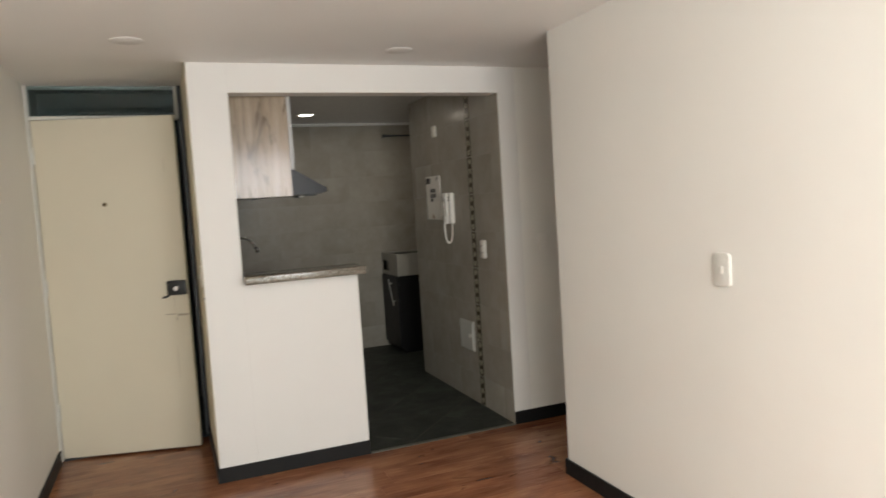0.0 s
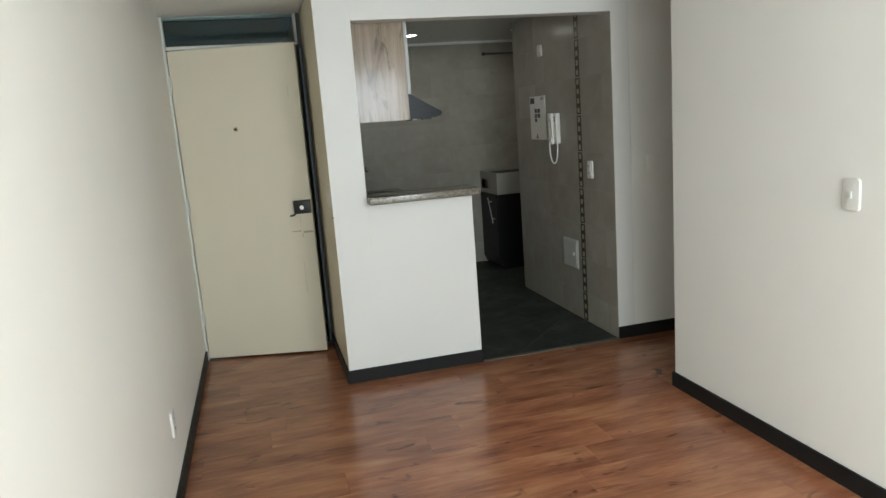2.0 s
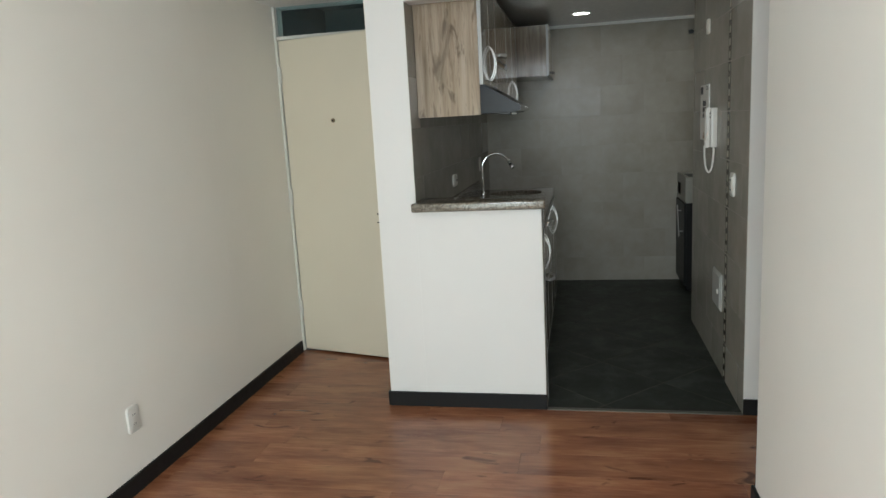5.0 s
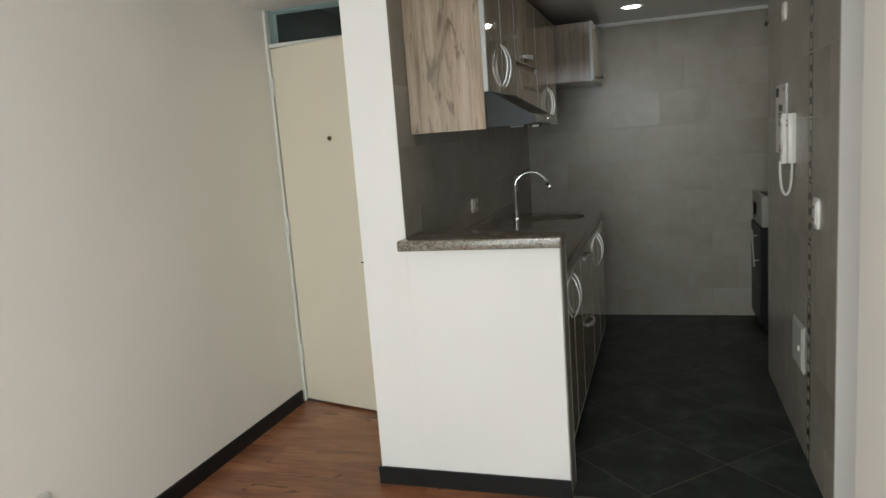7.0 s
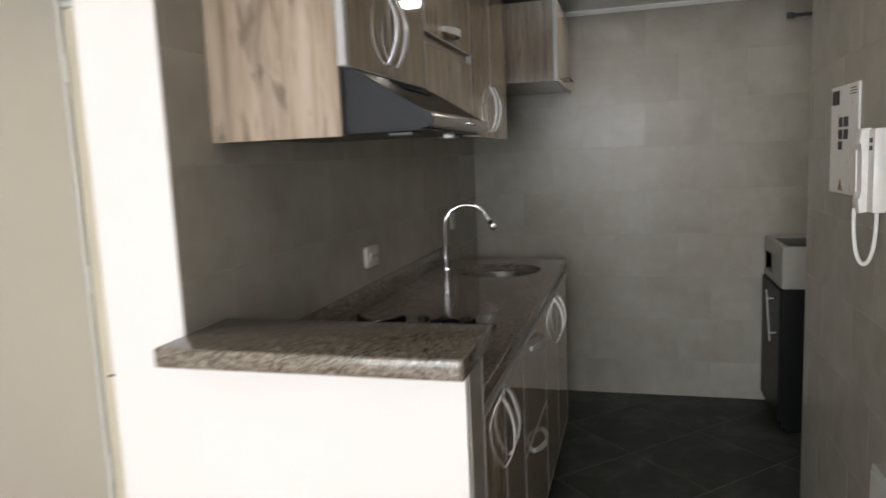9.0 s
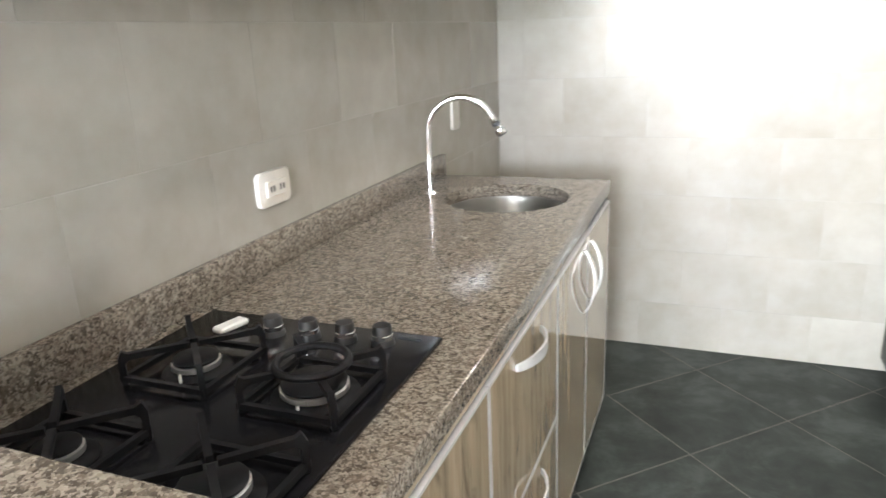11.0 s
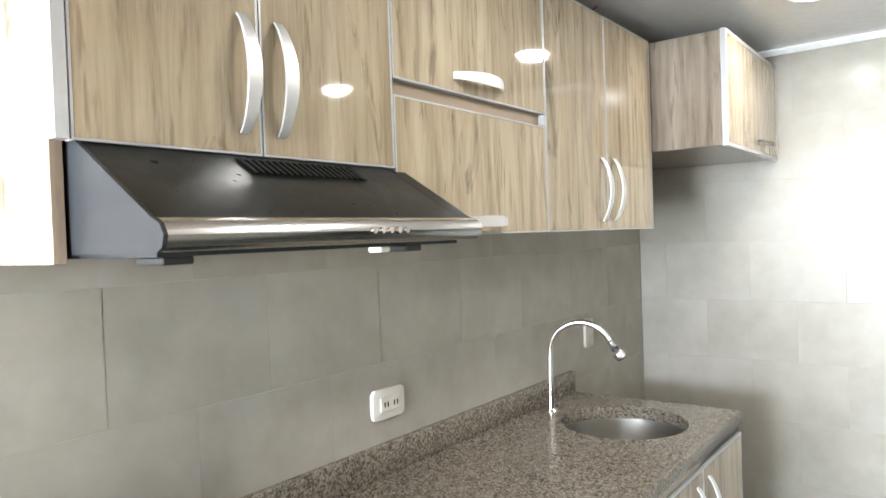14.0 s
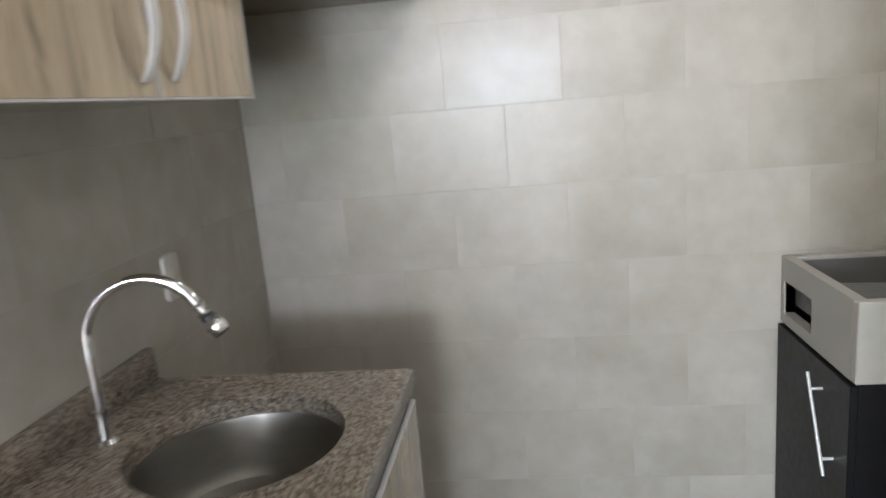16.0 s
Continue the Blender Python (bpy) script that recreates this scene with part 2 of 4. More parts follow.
STONEDARK = plain("dark_stone_bowl", (0.12, 0.12, 0.11), 0.4)
BLACKWOOD = plain("black_cabinet_board", (0.007, 0.007, 0.0075), 0.4)
BLACKWOOD.node_tree.nodes["Principled BSDF"].inputs["Specular IOR Level"].default_value = 0.2
GAP = plain("shadow_gap_board", (0.26, 0.195, 0.13), 0.5)
BAND = plain("border_dark_glass", (0.075, 0.064, 0.045), 0.25)
BANDGOLD = plain("border_bronze_inlay", (0.26, 0.235, 0.17), 0.35)
HALL = plain("stairwell_paint", (0.05, 0.075, 0.08), 0.7)
PANE = glass_mat("window_glass")
GLOW = glow_mat("lit_diffuser", (1.0, 0.96, 0.88), 18.0)
WHITEBOARD = plain("white_trim_pvc", (0.80, 0.80, 0.79), 0.3)

# ---------------------------------------------------------------- mesh helpers


def box(bm, x0, x1, y0, y1, z0, z1, bevel=0.0, segments=1):
    r = bmesh.ops.create_cube(bm, size=1.0)
    for v in r["verts"]:
        v.co = Vector(((x0 + x1) / 2 + v.co.x * (x1 - x0), (y0 + y1) / 2 + v.co.y * (y1 - y0), (z0 + z1) / 2 + v.co.z * (z1 - z0)))
    if bevel:
        edges = list({e for v in r["verts"] for e in v.link_edges})
        bmesh.ops.bevel(bm, geom=edges, offset=bevel, segments=segments, profile=0.5, affect="EDGES")
    return bm


def cyl(bm, p, r0, r1, h, axis="z", n=24):
    turn = {"z": Matrix(), "x": Matrix.Rotation(radians(90), 4, "Y"), "y": Matrix.Rotation(radians(-90), 4, "X")}[axis]
    bmesh.ops.create_cone(bm, cap_ends=True, segments=n, radius1=r0, radius2=r1, depth=h, matrix=Matrix.Translation(p) @ turn @ Matrix.Translation((0, 0, h / 2)))
    return bm


def lathe(bm, c, profile, n=40):
    """Turns (radius, height) pairs about the upright axis through c."""
    rings = []
    for r, z in profile:
        if r < 1e-5:
            rings.append([bm.verts.new((c[0], c[1], c[2] + z))])
        else:
            rings.append([bm.verts.new((c[0] + r * math.cos(2 * math.pi * i / n), c[1] + r * math.sin(2 * math.pi * i / n), c[2] + z)) for i in range(n)])
    for a, b in zip(rings, rings[1:]):
        for i in range(n):
            j = (i + 1) % n
            if len(a) == 1 and len(b) > 1:
                bm.faces.new((a[0], b[j], b[i]))
            elif len(b) == 1 and len(a) > 1:
                bm.faces.new((a[i], a[j], b[0]))
            elif len(a) > 1:
                bm.faces.new((a[i], a[j], b[j], b[i]))
    return bm


def tube(bm, points, radius, n=12, caps=True):
    """A round bar along points; radius is one number or one for each point."""
    pts = [Vector(p) for p in points]
    rad = radius if isinstance(radius, (list, tuple)) else [radius] * len(pts)
    ref, rings = None, []
    for i, p in enumerate(pts):
        d = (pts[min(i + 1, len(pts) - 1)] - pts[max(i - 1, 0)]).normalized()
        if ref is None:
            ref = d.orthogonal().normalized()
        ref = (ref - d * ref.dot(d)).normalized()
        side = d.cross(ref)
        rings.append([bm.verts.new(p + rad[i] * (math.cos(2 * math.pi * k / n) * ref + math.sin(2 * math.pi * k / n) * side)) for k in range(n)])
    for a, b in zip(rings, rings[1:]):
        for k in range(n):
            bm.faces.new((a[k], a[(k + 1) % n], b[(k + 1) % n], b[k]))
    if caps:
        bm.faces.new(rings[0][::-1])
        bm.faces.new(rings[-1])
    return bm


def prism(bm, outline, y0, y1):
    """An outline in x and z, drawn out from y0 to y1."""
    a = [bm.verts.new((x, y0, z)) for x, z in outline]
    b = [bm.verts.new((x, y1, z)) for x, z in outline]
    bm.faces.new(a), bm.faces.new(b[::-1])
    for i in range(len(a)):
        j = (i + 1) % len(a)
        bm.faces.new((a[j], a[i], b[i], b[j]))
    return bm


def mesh_of(name, bm, mat, smooth=True):
    bmesh.ops.recalc_face_normals(bm, faces=bm.faces)
    me = bpy.data.meshes.new(name)
    bm.to_mesh(me)
    bm.free()
    me.materials.append(mat)
    if smooth:
        me.set_sharp_from_angle(angle=radians(35))
        for p in me.polygons:
            p.use_smooth = True
    return me


def thing(name, at, label, category, group=""):
    ob = new(name)
    ob.empty_display_size = 0.05
    ob.location = at
    return tagged(ob, label, category, group)


def part(name, bm, mat, parent, label=""):
    ob = new(name, mesh_of(name, bm, mat))
    ob.parent = parent
    if parent.type == "EMPTY":
        ob.matrix_parent_inverse = Matrix.Translation(-parent.location)
    if label:
        ob["label"] = label
    return ob


def structure(name, bm, mat, label, category):
    return tagged(new(name, mesh_of(name, bm, mat)), label, category, kind="structure")


def solid(name, bm, mat, label, category, group=""):
    return tagged(new(name, mesh_of(name, bm, mat)), label, category, group)


def B(*a, **k):
    return box(bmesh.new(), *a, **k)


# ---------------------------------------------------------------- structure
H, HK, HEAD = 2.212, 2.235, 2.058       # living room ceiling, kitchen ceiling, underside of the lintel
HE = 2.245                              # ceiling over the entrance door
XL, XR, YR = -0.862, 1.637, -0.833      # living room side walls; end of the one beside the passage
XP, YF = 0.200, 2.875                   # tiled faces of the partition and of the kitchen's end wall
XK, YK = 1.770, 1.620                   # tiled face and end of the kitchen's other side wall
XN, XC = 2.55, 4.2                      # ends of the laundry nook and of the passage
YD = 0.890                              # entrance door
BAR = 0.828

floor_living = structure("floor_living", box(B(XL - 0.1, XC + 0.1, BACK - 0.1, 0.0, -0.12, -0.011), XL - 0.1, 0.19, 0.0, YD + 0.06, -0.12, -0.011), UNDER, "reddish brown knotty wood laminate floor of the living room", "floor")
floor_kitchen = structure("floor_kitchen", B(0.1, XN + 0.1, 0.004, YF + 0.1, -0.12, -0.0008), FGROUT, "dark slate tile floor of the kitchen, laid diagonally", "floor")
structure("ceiling_living", B(XL - 0.1, XC + 0.1, BACK - 0.1, 0.0, H, H + 0.12), CEIL, "smooth white painted ceiling of the living room", "ceiling")
structure("ceiling_entrance", B(XL - 0.1, 0.0, 0.001, YD + 0.04, HE, HE + 0.12), CEIL, "white painted ceiling over the entrance door", "ceiling")
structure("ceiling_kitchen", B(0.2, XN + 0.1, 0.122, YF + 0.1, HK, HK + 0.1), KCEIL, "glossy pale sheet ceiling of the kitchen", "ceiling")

wall_left = structure("wall_left", box(B(XL - 0.12, XL, BACK - 0.1, 0.0, -0.1, H), XL - 0.12, XL, 0.0005, YD + 0.12, -0.1, HE), WARM, "off-white painted living room wall beside the entrance", "wall")
wall_partition = structure("wall_partition", B(0.0, XP - 0.0025, 0.0, YF + 0.1, -0.1, HE + 0.05), WHITE, "white wall between entrance and kitchen, tiled on the kitchen side", "wall")
part("painted_face", B(-0.0015, 0.0, 0.0015, YD + 0.02, 0.0, HE), TAN, wall_partition, "tan painted side towards the entrance")
wall_bar = structure("wall_bar", B(XP - 0.0021, BAR - 0.004, 0.0, 0.127, -0.1, 1.048), WHITE, "white painted half wall under the granite breakfast bar", "wall")
structure("wall_lintel", B(XP - 0.002, XK + 0.002, 0.0, 0.12, HEAD, H + 0.05), WHITE, "white painted lintel over the kitchen opening", "wall")
wall_kitchen = structure("wall_kitchen", B(XK + 0.0025, XK + 0.12, 0.0, YK, -0.1, H + 0.05), WHITE, "kitchen side wall, tiled on the kitchen side", "wall")
structure("wall_passage", B(XK + 0.121, XC + 0.1, 0.0, 0.12, -0.1, H), CREAM, "cream painted wall along the passage", "wall")
wall_far = structure("wall_far", B(XP - 0.002, XN + 0.1, YF + 0.0007, YF + 0.12, -0.1, HK + 0.05), GROUT, "tiled end wall of the kitchen", "wall")
structure("wall_nook_end", B(XN, XN + 0.1, YK - 0.12, YF + 0.1, -0.1, HK + 0.05), CREAM, "plain end wall of the laundry nook", "wall")
structure("wall_nook_front", B(XK + 0.121, XN + 0.1, YK - 0.12, YK, -0.1, HK + 0.05), CREAM, "plain front wall of the laundry nook", "wall")
structure("wall_right", B(XR, XR + 0.12, BACK - 0.1, YR, -0.1, H), CREAM, "off-white painted living room wall ending at the passage", "wall")
structure("wall_passage_side", B(XR + 0.121, XC + 0.1, YR - 0.12, YR, -0.1, H), CREAM, "plain wall of the passage", "wall")
structure("wall_passage_end", B(XC, XC + 0.1, YR, 0.0, -0.1, H), CREAM, "plain end wall of the passage", "wall")

wx0, wx1, wz0, wz1 = WINDOW
bm = B(XL - 0.1, wx0, BACK - 0.12, BACK, -0.1, H)
box(bm, wx1, XR + 0.1, BACK - 0.12, BACK, -0.1, H)
box(bm, wx0, wx1, BACK - 0.12, BACK, -0.1, wz0)
box(bm, wx0, wx1, BACK - 0.12, BACK, wz1, H)
structure("wall_back", bm, CREAM, "off-white wall with the living room window", "wall")
window = structure("window_1", B(wx0, wx1, BACK - 0.09, BACK - 0.04, wz0, wz0 + 0.045), FRAMEPALE, "wide sliding living room window", "window")
wm = (wx0 + wx1) / 2
for a in (wx0, wm - 0.025, wx1 - 0.045):
    part("window_frame", B(a, a + 0.045, BACK - 0.09, BACK - 0.04, wz0 + 0.046, wz1 - 0.046, bevel=0.003), FRAMEPALE, window)
part("window_frame", B(wx0, wx1, BACK - 0.09, BACK - 0.04, wz1 - 0.045, wz1), FRAMEPALE, window)
for a, b in ((wx0 + 0.046, wm - 0.026), (wm + 0.021, wx1 - 0.046)):
    p = part("pane", B(a, b, BACK - 0.068, BACK - 0.063, wz0 + 0.046, wz1 - 0.046), PANE, window)
    p.visible_shadow = False
structure("ground", B(-60, 60, -120, BACK - 0.13, -8.2, -8.0), plain("far_ground", (0.09, 0.10, 0.07), 0.9), "open ground below the window", "ground")

# door wall: a strip over the transom, the stairwell behind it
structure("wall_door", B(XL - 0.1, 0.0, YD + 0.041, YD + 0.13, HE - 0.001, 2.5), WHITE, "strip of wall above the transom window", "wall")
bm = B(XL - 0.1, 0.1, 2.1, 2.2, -0.1, 2.5)
box(bm, XL - 0.2, XL - 0.1, YD + 0.12, 2.2, -0.1, 2.5)
box(bm, XL - 0.1, 0.0, YD + 0.12, 2.1, 2.4, 2.5)
box(bm, XL - 0.1, 0.0, YD + 0.12, 2.1, -0.1, 0.0)
structure("wall_stairwell", bm, HALL, "dark stairwell behind the transom window", "wall")

# skirting
def skirting(x0, x1, y0, y1):
    structure("baseboard", B(x0, x1, y0, y1, -0.008, 0.078, bevel=0.002), SKIRT, "low black wooden skirting board", "baseboard")


T = 0.013
skirting(XL + 0.0005, XL + T, BACK + 0.002, YD - 0.06)
skirting(-T, -0.0005, -T + 0.002, YD - 0.05)
skirting(-T, BAR, -T, -0.0005)
skirting(XK, XC, -T, -0.0005)
skirting(XR - T, XR - 0.0005, BACK + 0.002, YR + T - 0.002)
skirting(XR - T, XC, YR + 0.0005, YR + T)
structure("threshold", B(BAR + 0.002, XK, -0.016, 0.016, -0.01, 0.0035, bevel=0.0015), plain("threshold_strip", (0.16, 0.15, 0.13), 0.4, 0.5), "thin metal strip between laminate and kitchen tiles", "trim")
structure("cornice", prism(bmesh.new(), [(0, 0), (0.022, 0), (0.022, -0.006), (0.006, -0.022), (0, -0.022)], 0, 1), WHITEBOARD, "narrow white cornice along the kitchen ceiling", "trim")
cornice = bpy.data.objects["cornice"]
cornice.matrix_world = Matrix.Translation((XP, YF, HK)) @ Matrix.Rotation(radians(-90), 4, "Z") @ Matrix.Diagonal((1, XN - XP, 1, 1))

# ---------------------------------------------------------------- entrance
def entrance_door():
    d = thing("entrance_door", (-0.44, YD, 0), "ivory enamelled steel entrance door, slightly ajar, under a transom", "door")
    part("leaf", B(-0.838, -0.034, YD - 0.02, YD + 0.02, 0.012, 2.038, bevel=0.003), DOORPAINT, d)
    part("frame_post", B(XL, -0.846, YD - 0.035, YD + 0.05, 0, HE - 0.0005, bevel=0.003), FRAMEPALE, d, "pale enamelled hinge post")
    for z in (0.25, 1.0, 1.78):
        bm = cyl(bmesh.new(), (-0.842, YD - 0.030, z), 0.007, 0.007, 0.10, n=12)
        part("hinge", bm, FRAMEPALE, d)
    part("frame_post", B(-0.026, -0.001, YD - 0.03, YD + 0.05, 0, HE - 0.0005, bevel=0.003), FRAMEDARK, d, "dark steel lock post")
    bm = tube(bmesh.new(), [(-0.020, YD - 0.045, 0.02), (-0.020, YD - 0.045, 2.02)], 0.006, 10)
    part("seal_rod", bm, plain("grey_seal", (0.28, 0.30, 0.32), 0.4), d, "grey sealing rod")
    bar = part("transom_bar", B(-0.845, -0.027, YD - 0.03, YD + 0.05, 2.042, 2.064, bevel=0.003), FRAMEPALE, d)
    p = part("transom_pane", B(-0.845, -0.0455, YD + 0.004, YD + 0.009, 2.0645, HE - 0.0008), glass_mat("transom_glass", (0.65, 0.8, 0.8)), d, "dark tinted transom glass")
    p.visible_shadow = False
    part("transom_post", B(-0.045, -0.0262, YD - 0.02, YD + 0.045, 2.0645, HE - 0.0008, bevel=0.002), FRAMEPALE, d)
    bm = cyl(bmesh.new(), (-0.466, YD - 0.0195, 1.527), 0.014, 0.012, -0.008, "y", 20)
    eye = part("peephole", bm, metal_mat("worn_brass", (0.30, 0.24, 0.16), 0.35), d, "small brass peephole")
    part("lens", cyl(bmesh.new(), (-0.466, YD - 0.0275, 1.527), 0.006, 0.006, -0.001, "y", 14), BLACKGLASS, eye)
    lock = part("lock_case", B(-0.146, -0.038, YD - 0.052, YD - 0.0205, 0.958, 1.045, bevel=0.004, segments=2), RUBBER, d, "black rim lock")
    bm = cyl(bmesh.new(), (-0.092, YD - 0.052, 1.000), 0.015, 0.014, -0.012, "y", 20)
    part("lock_knob", bm, CHROME, lock)
    bm = tube(bmesh.new(), [(-0.14, YD - 0.04, 0.958), (-0.155, YD - 0.045, 0.950), (-0.176, YD - 0.045, 0.947)], 0.006, 10)
    part("lock_lever", bm, RUBBER, lock)
    # marks of an older lock
    old = plain("bare_metal_mark", (0.40, 0.34, 0.26), 0.5)
    for x0, x1, z0, z1 in ((-0.178, -0.118, 0.838, 0.844), (-0.105, -0.04, 0.828, 0.840), (-0.113, -0.108, 0.80, 0.825), (-0.124, -0.1225, 0.42, 0.64), (-0.108, -0.1065, 1.70, 1.78), (-0.118, -0.1165, 0.86, 0.94)):
        part("scratch_mark", B(x0, x1, YD - 0.0208, YD - 0.0195, z0, z1), old, d, "bare mark of a removed lock")
    swing = Matrix.Translation((-0.845, YD, 0)) @ Matrix.Rotation(radians(-15), 4, "Z") @ Matrix.Translation((0.845, -YD, 0))
    for o in d.children:
        if o.name.split(".")[0] in ("leaf", "peephole", "lock_case", "scratch_mark"):
            o.matrix_basis = swing
    part("door_sill", B(-0.86, -0.001, YD - 0.03, YD + 0.05, -0.008, 0.006), FRAMEDARK, d)


entrance_door()


# ---------------------------------------------------------------- wall plates
def plate(name, centre, normal, w, h, label, category, mat=PLASTIC, holes=(), rocker=None, tilt=0.0):
    """A small wall plate with rounded corners; normal is '+x', '-x' or '-y'. holes: (u, v, w, h) dark slots."""
    t = thing(name, centre, label, category)
    bm = bmesh.new()
    box(bm, -w / 2, w / 2, -0.010, 0.001, -h / 2, h / 2)
    edges = [e for e in bm.edges if abs(e.verts[0].co.y - e.verts[1].co.y) > 0.005]
    bmesh.ops.bevel(bm, geom=edges, offset=min(w, h) * 0.2, segments=4, profile=0.5, affect="EDGES")
    front = [e for e in bm.edges if all(v.co.y < -0.009 for v in e.verts)]
    bmesh.ops.bevel(bm, geom=front, offset=0.003, segments=2, profile=0.5, affect="EDGES")
    turn = Matrix.Rotation(radians({"-y": 0, "+x": 90, "-x": -90}[normal]), 4, "Z")
    m = Matrix.Translation(centre) @ turn @ Matrix.Rotation(radians(tilt), 4, "Y")

    def put(n, b, material_, parent, lab=""):
        bmesh.ops.transform(b, matrix=m, verts=b.verts)
        return part(n, b, material_, parent, lab)

    face = put("face_plate", bm, mat, t)
    if rocker:
        u, v, a, b = rocker
        put("rocker", box(bmesh.new(), u - a / 2, u + a / 2, -0.0145, -0.009, v - b / 2, v + b / 2, bevel=0.0015), mat, face)
    for u, v, a, b in holes:
        put("slot", box(bmesh.new(), u - a / 2, u + a / 2, -0.0158 if rocker else -0.0112, -0.0142 if rocker else -0.0095, v - b / 2, v + b / 2), PRINT, face)
    return t


plate("light_switch", (XR, -1.928, 1.122), "-x", 0.075, 0.118, "off-white plastic light switch on the living room wall", "switch", mat=WALLPLATE, rocker=(0, 0, 0.016, 0.026))
plate("wall_socket", (XL, -0.945, 0.315), "+x", 0.075, 0.115, "off-white plastic socket low on the wall", "socket", mat=WALLPLATE, holes=((-0.006, 0.02, 0.003, 0.008), (0.006, 0.02, 0.003, 0.008), (-0.006, -0.02, 0.003, 0.008), (0.006, -0.02, 0.003, 0.008)))
plate("light_switch", (0, 0.14, 1.10), "-x", 0.075, 0.115, "ivory light switch beside the entrance door", "switch", mat=PLATE, rocker=(0, 0, 0.016, 0.026))
plate("blank_plate", (2.04, 0, 1.122), "-y", 0.078, 0.118, "cream blank plate on the passage wall", "wall plate", mat=CREAM)
plate("kitchen_socket", (XK, 0.314, 1.090), "-x", 0.076, 0.120, "white double socket on the tiled kitchen wall", "socket", holes=[(u, v, 0.004, 0.010) for u in (-0.007, 0.007) for v in (-0.024, 0.024)], rocker=(0, 0, 0.044, 0.084))
plate("counter_socket", (XP, 1.102, 1.100), "+x", 0.122, 0.078, "ivory double socket above the granite worktop", "socket", mat=PLATE, holes=[(u + du, 0, 0.004, 0.013) for u in (-0.016, 0.020) for du in (-0.006, 0.006)], rocker=(0.002, 0, 0.075, 0.036))
plate("sink_switch", (XP, 2.29, 1.125), "+x", 0.072, 0.115, "ivory blank switch plate beside the sink", "switch", mat=PLATEDIM)
plate("sensor_box", (XK, 1.065, 1.945), "-x", 0.075, 0.085, "small ivory box high on the tiled wall", "sensor", mat=PLATE, rocker=(0.0, 0.0, 0.03, 0.03))

hook = thing("wall_hook", (0.0, 0.0, 0.99), "tiny dark nail at the wall corner", "hook")
part("nail", tube(bmesh.new(), [(0.002, 0.004, 0.99), (-0.008, -0.006, 0.992)], 0.003, 8), RUBBER, hook)
def ceiling_plate(x, y):
    t = thing("ceiling_plate", (x, y, H), "flat round white blank cover on the living room ceiling", "ceiling plate", "ceiling plates")
    part("cover", lathe(bmesh.new(), (x, y, H), [(0.0, -0.0032), (0.069, -0.003), (0.0705, -0.002), (0.071, 0.0005)], 40), CEIL, t)


ceiling_plate(-0.25, -0.43)
ceiling_plate(1.03, -0.374)


def access_panel():
    t = thing("access_panel", (XK, 0.643, 0.465), "grey-white metal access panel with a small latch, low on the tiles", "access panel")
    part("panel_frame", B(XK - 0.007, XK + 0.001, 0.545, 0.777, 0.362, 0.570, bevel=0.002), GREYMETAL, t)
    d = part("panel_door", B(XK - 0.013, XK - 0.0075, 0.557, 0.765, 0.374, 0.558, bevel=0.002), GREYMETAL, t)
    part("latch", B(XK - 0.022, XK - 0.0135, 0.582, 0.596, 0.455, 0.480, bevel=0.002), PLASTIC, d)


def notice_board():
    t = thing("instruction_card", (XK, 1.15, 1.45), "white printed card with dark squares on the tiled wall", "notice")
    card = part("card", B(XK - 0.006, XK + 0.001, 1.010, 1.298, 1.284, 1.616, bevel=0.001), PLASTIC, t)
    for y0, y1, z0, z1 in ((1.205, 1.285, 1.560, 1.604), (1.165, 1.205, 1.490, 1.520), (1.105, 1.150, 1.490, 1.520), (1.165, 1.205, 1.452, 1.482), (1.105, 1.150, 1.452, 1.482), (1.165, 1.205, 1.420, 1.446)):
        part("printed_square", B(XK - 0.0072, XK - 0.0058, y0, y1, z0, z1), PRINT, card)
    for z in (1.60, 1.592, 1.584):
        part("printed_line", B(XK - 0.0072, XK - 0.0058, 1.03, 1.09, z, z + 0.003), PRINT, card)
    bm = bmesh.new()
    vs = [bm.verts.new((XK - x, y, z)) for x in (0.0072, 0.0058) for y, z in ((1.195, 1.294), (1.150, 1.294), (1.172, 1.330))]
    bm.faces.new(vs[:3]), bm.faces.new(vs[3:])
    for i in range(3):
        bm.faces.new((vs[i], vs[(i + 1) % 3], vs[3 + (i + 1) % 3], vs[3 + i]))
    part("printed_triangle", bm, plain("brown_print", (0.25, 0.13, 0.05), 0.5), card, "brown printed triangle")


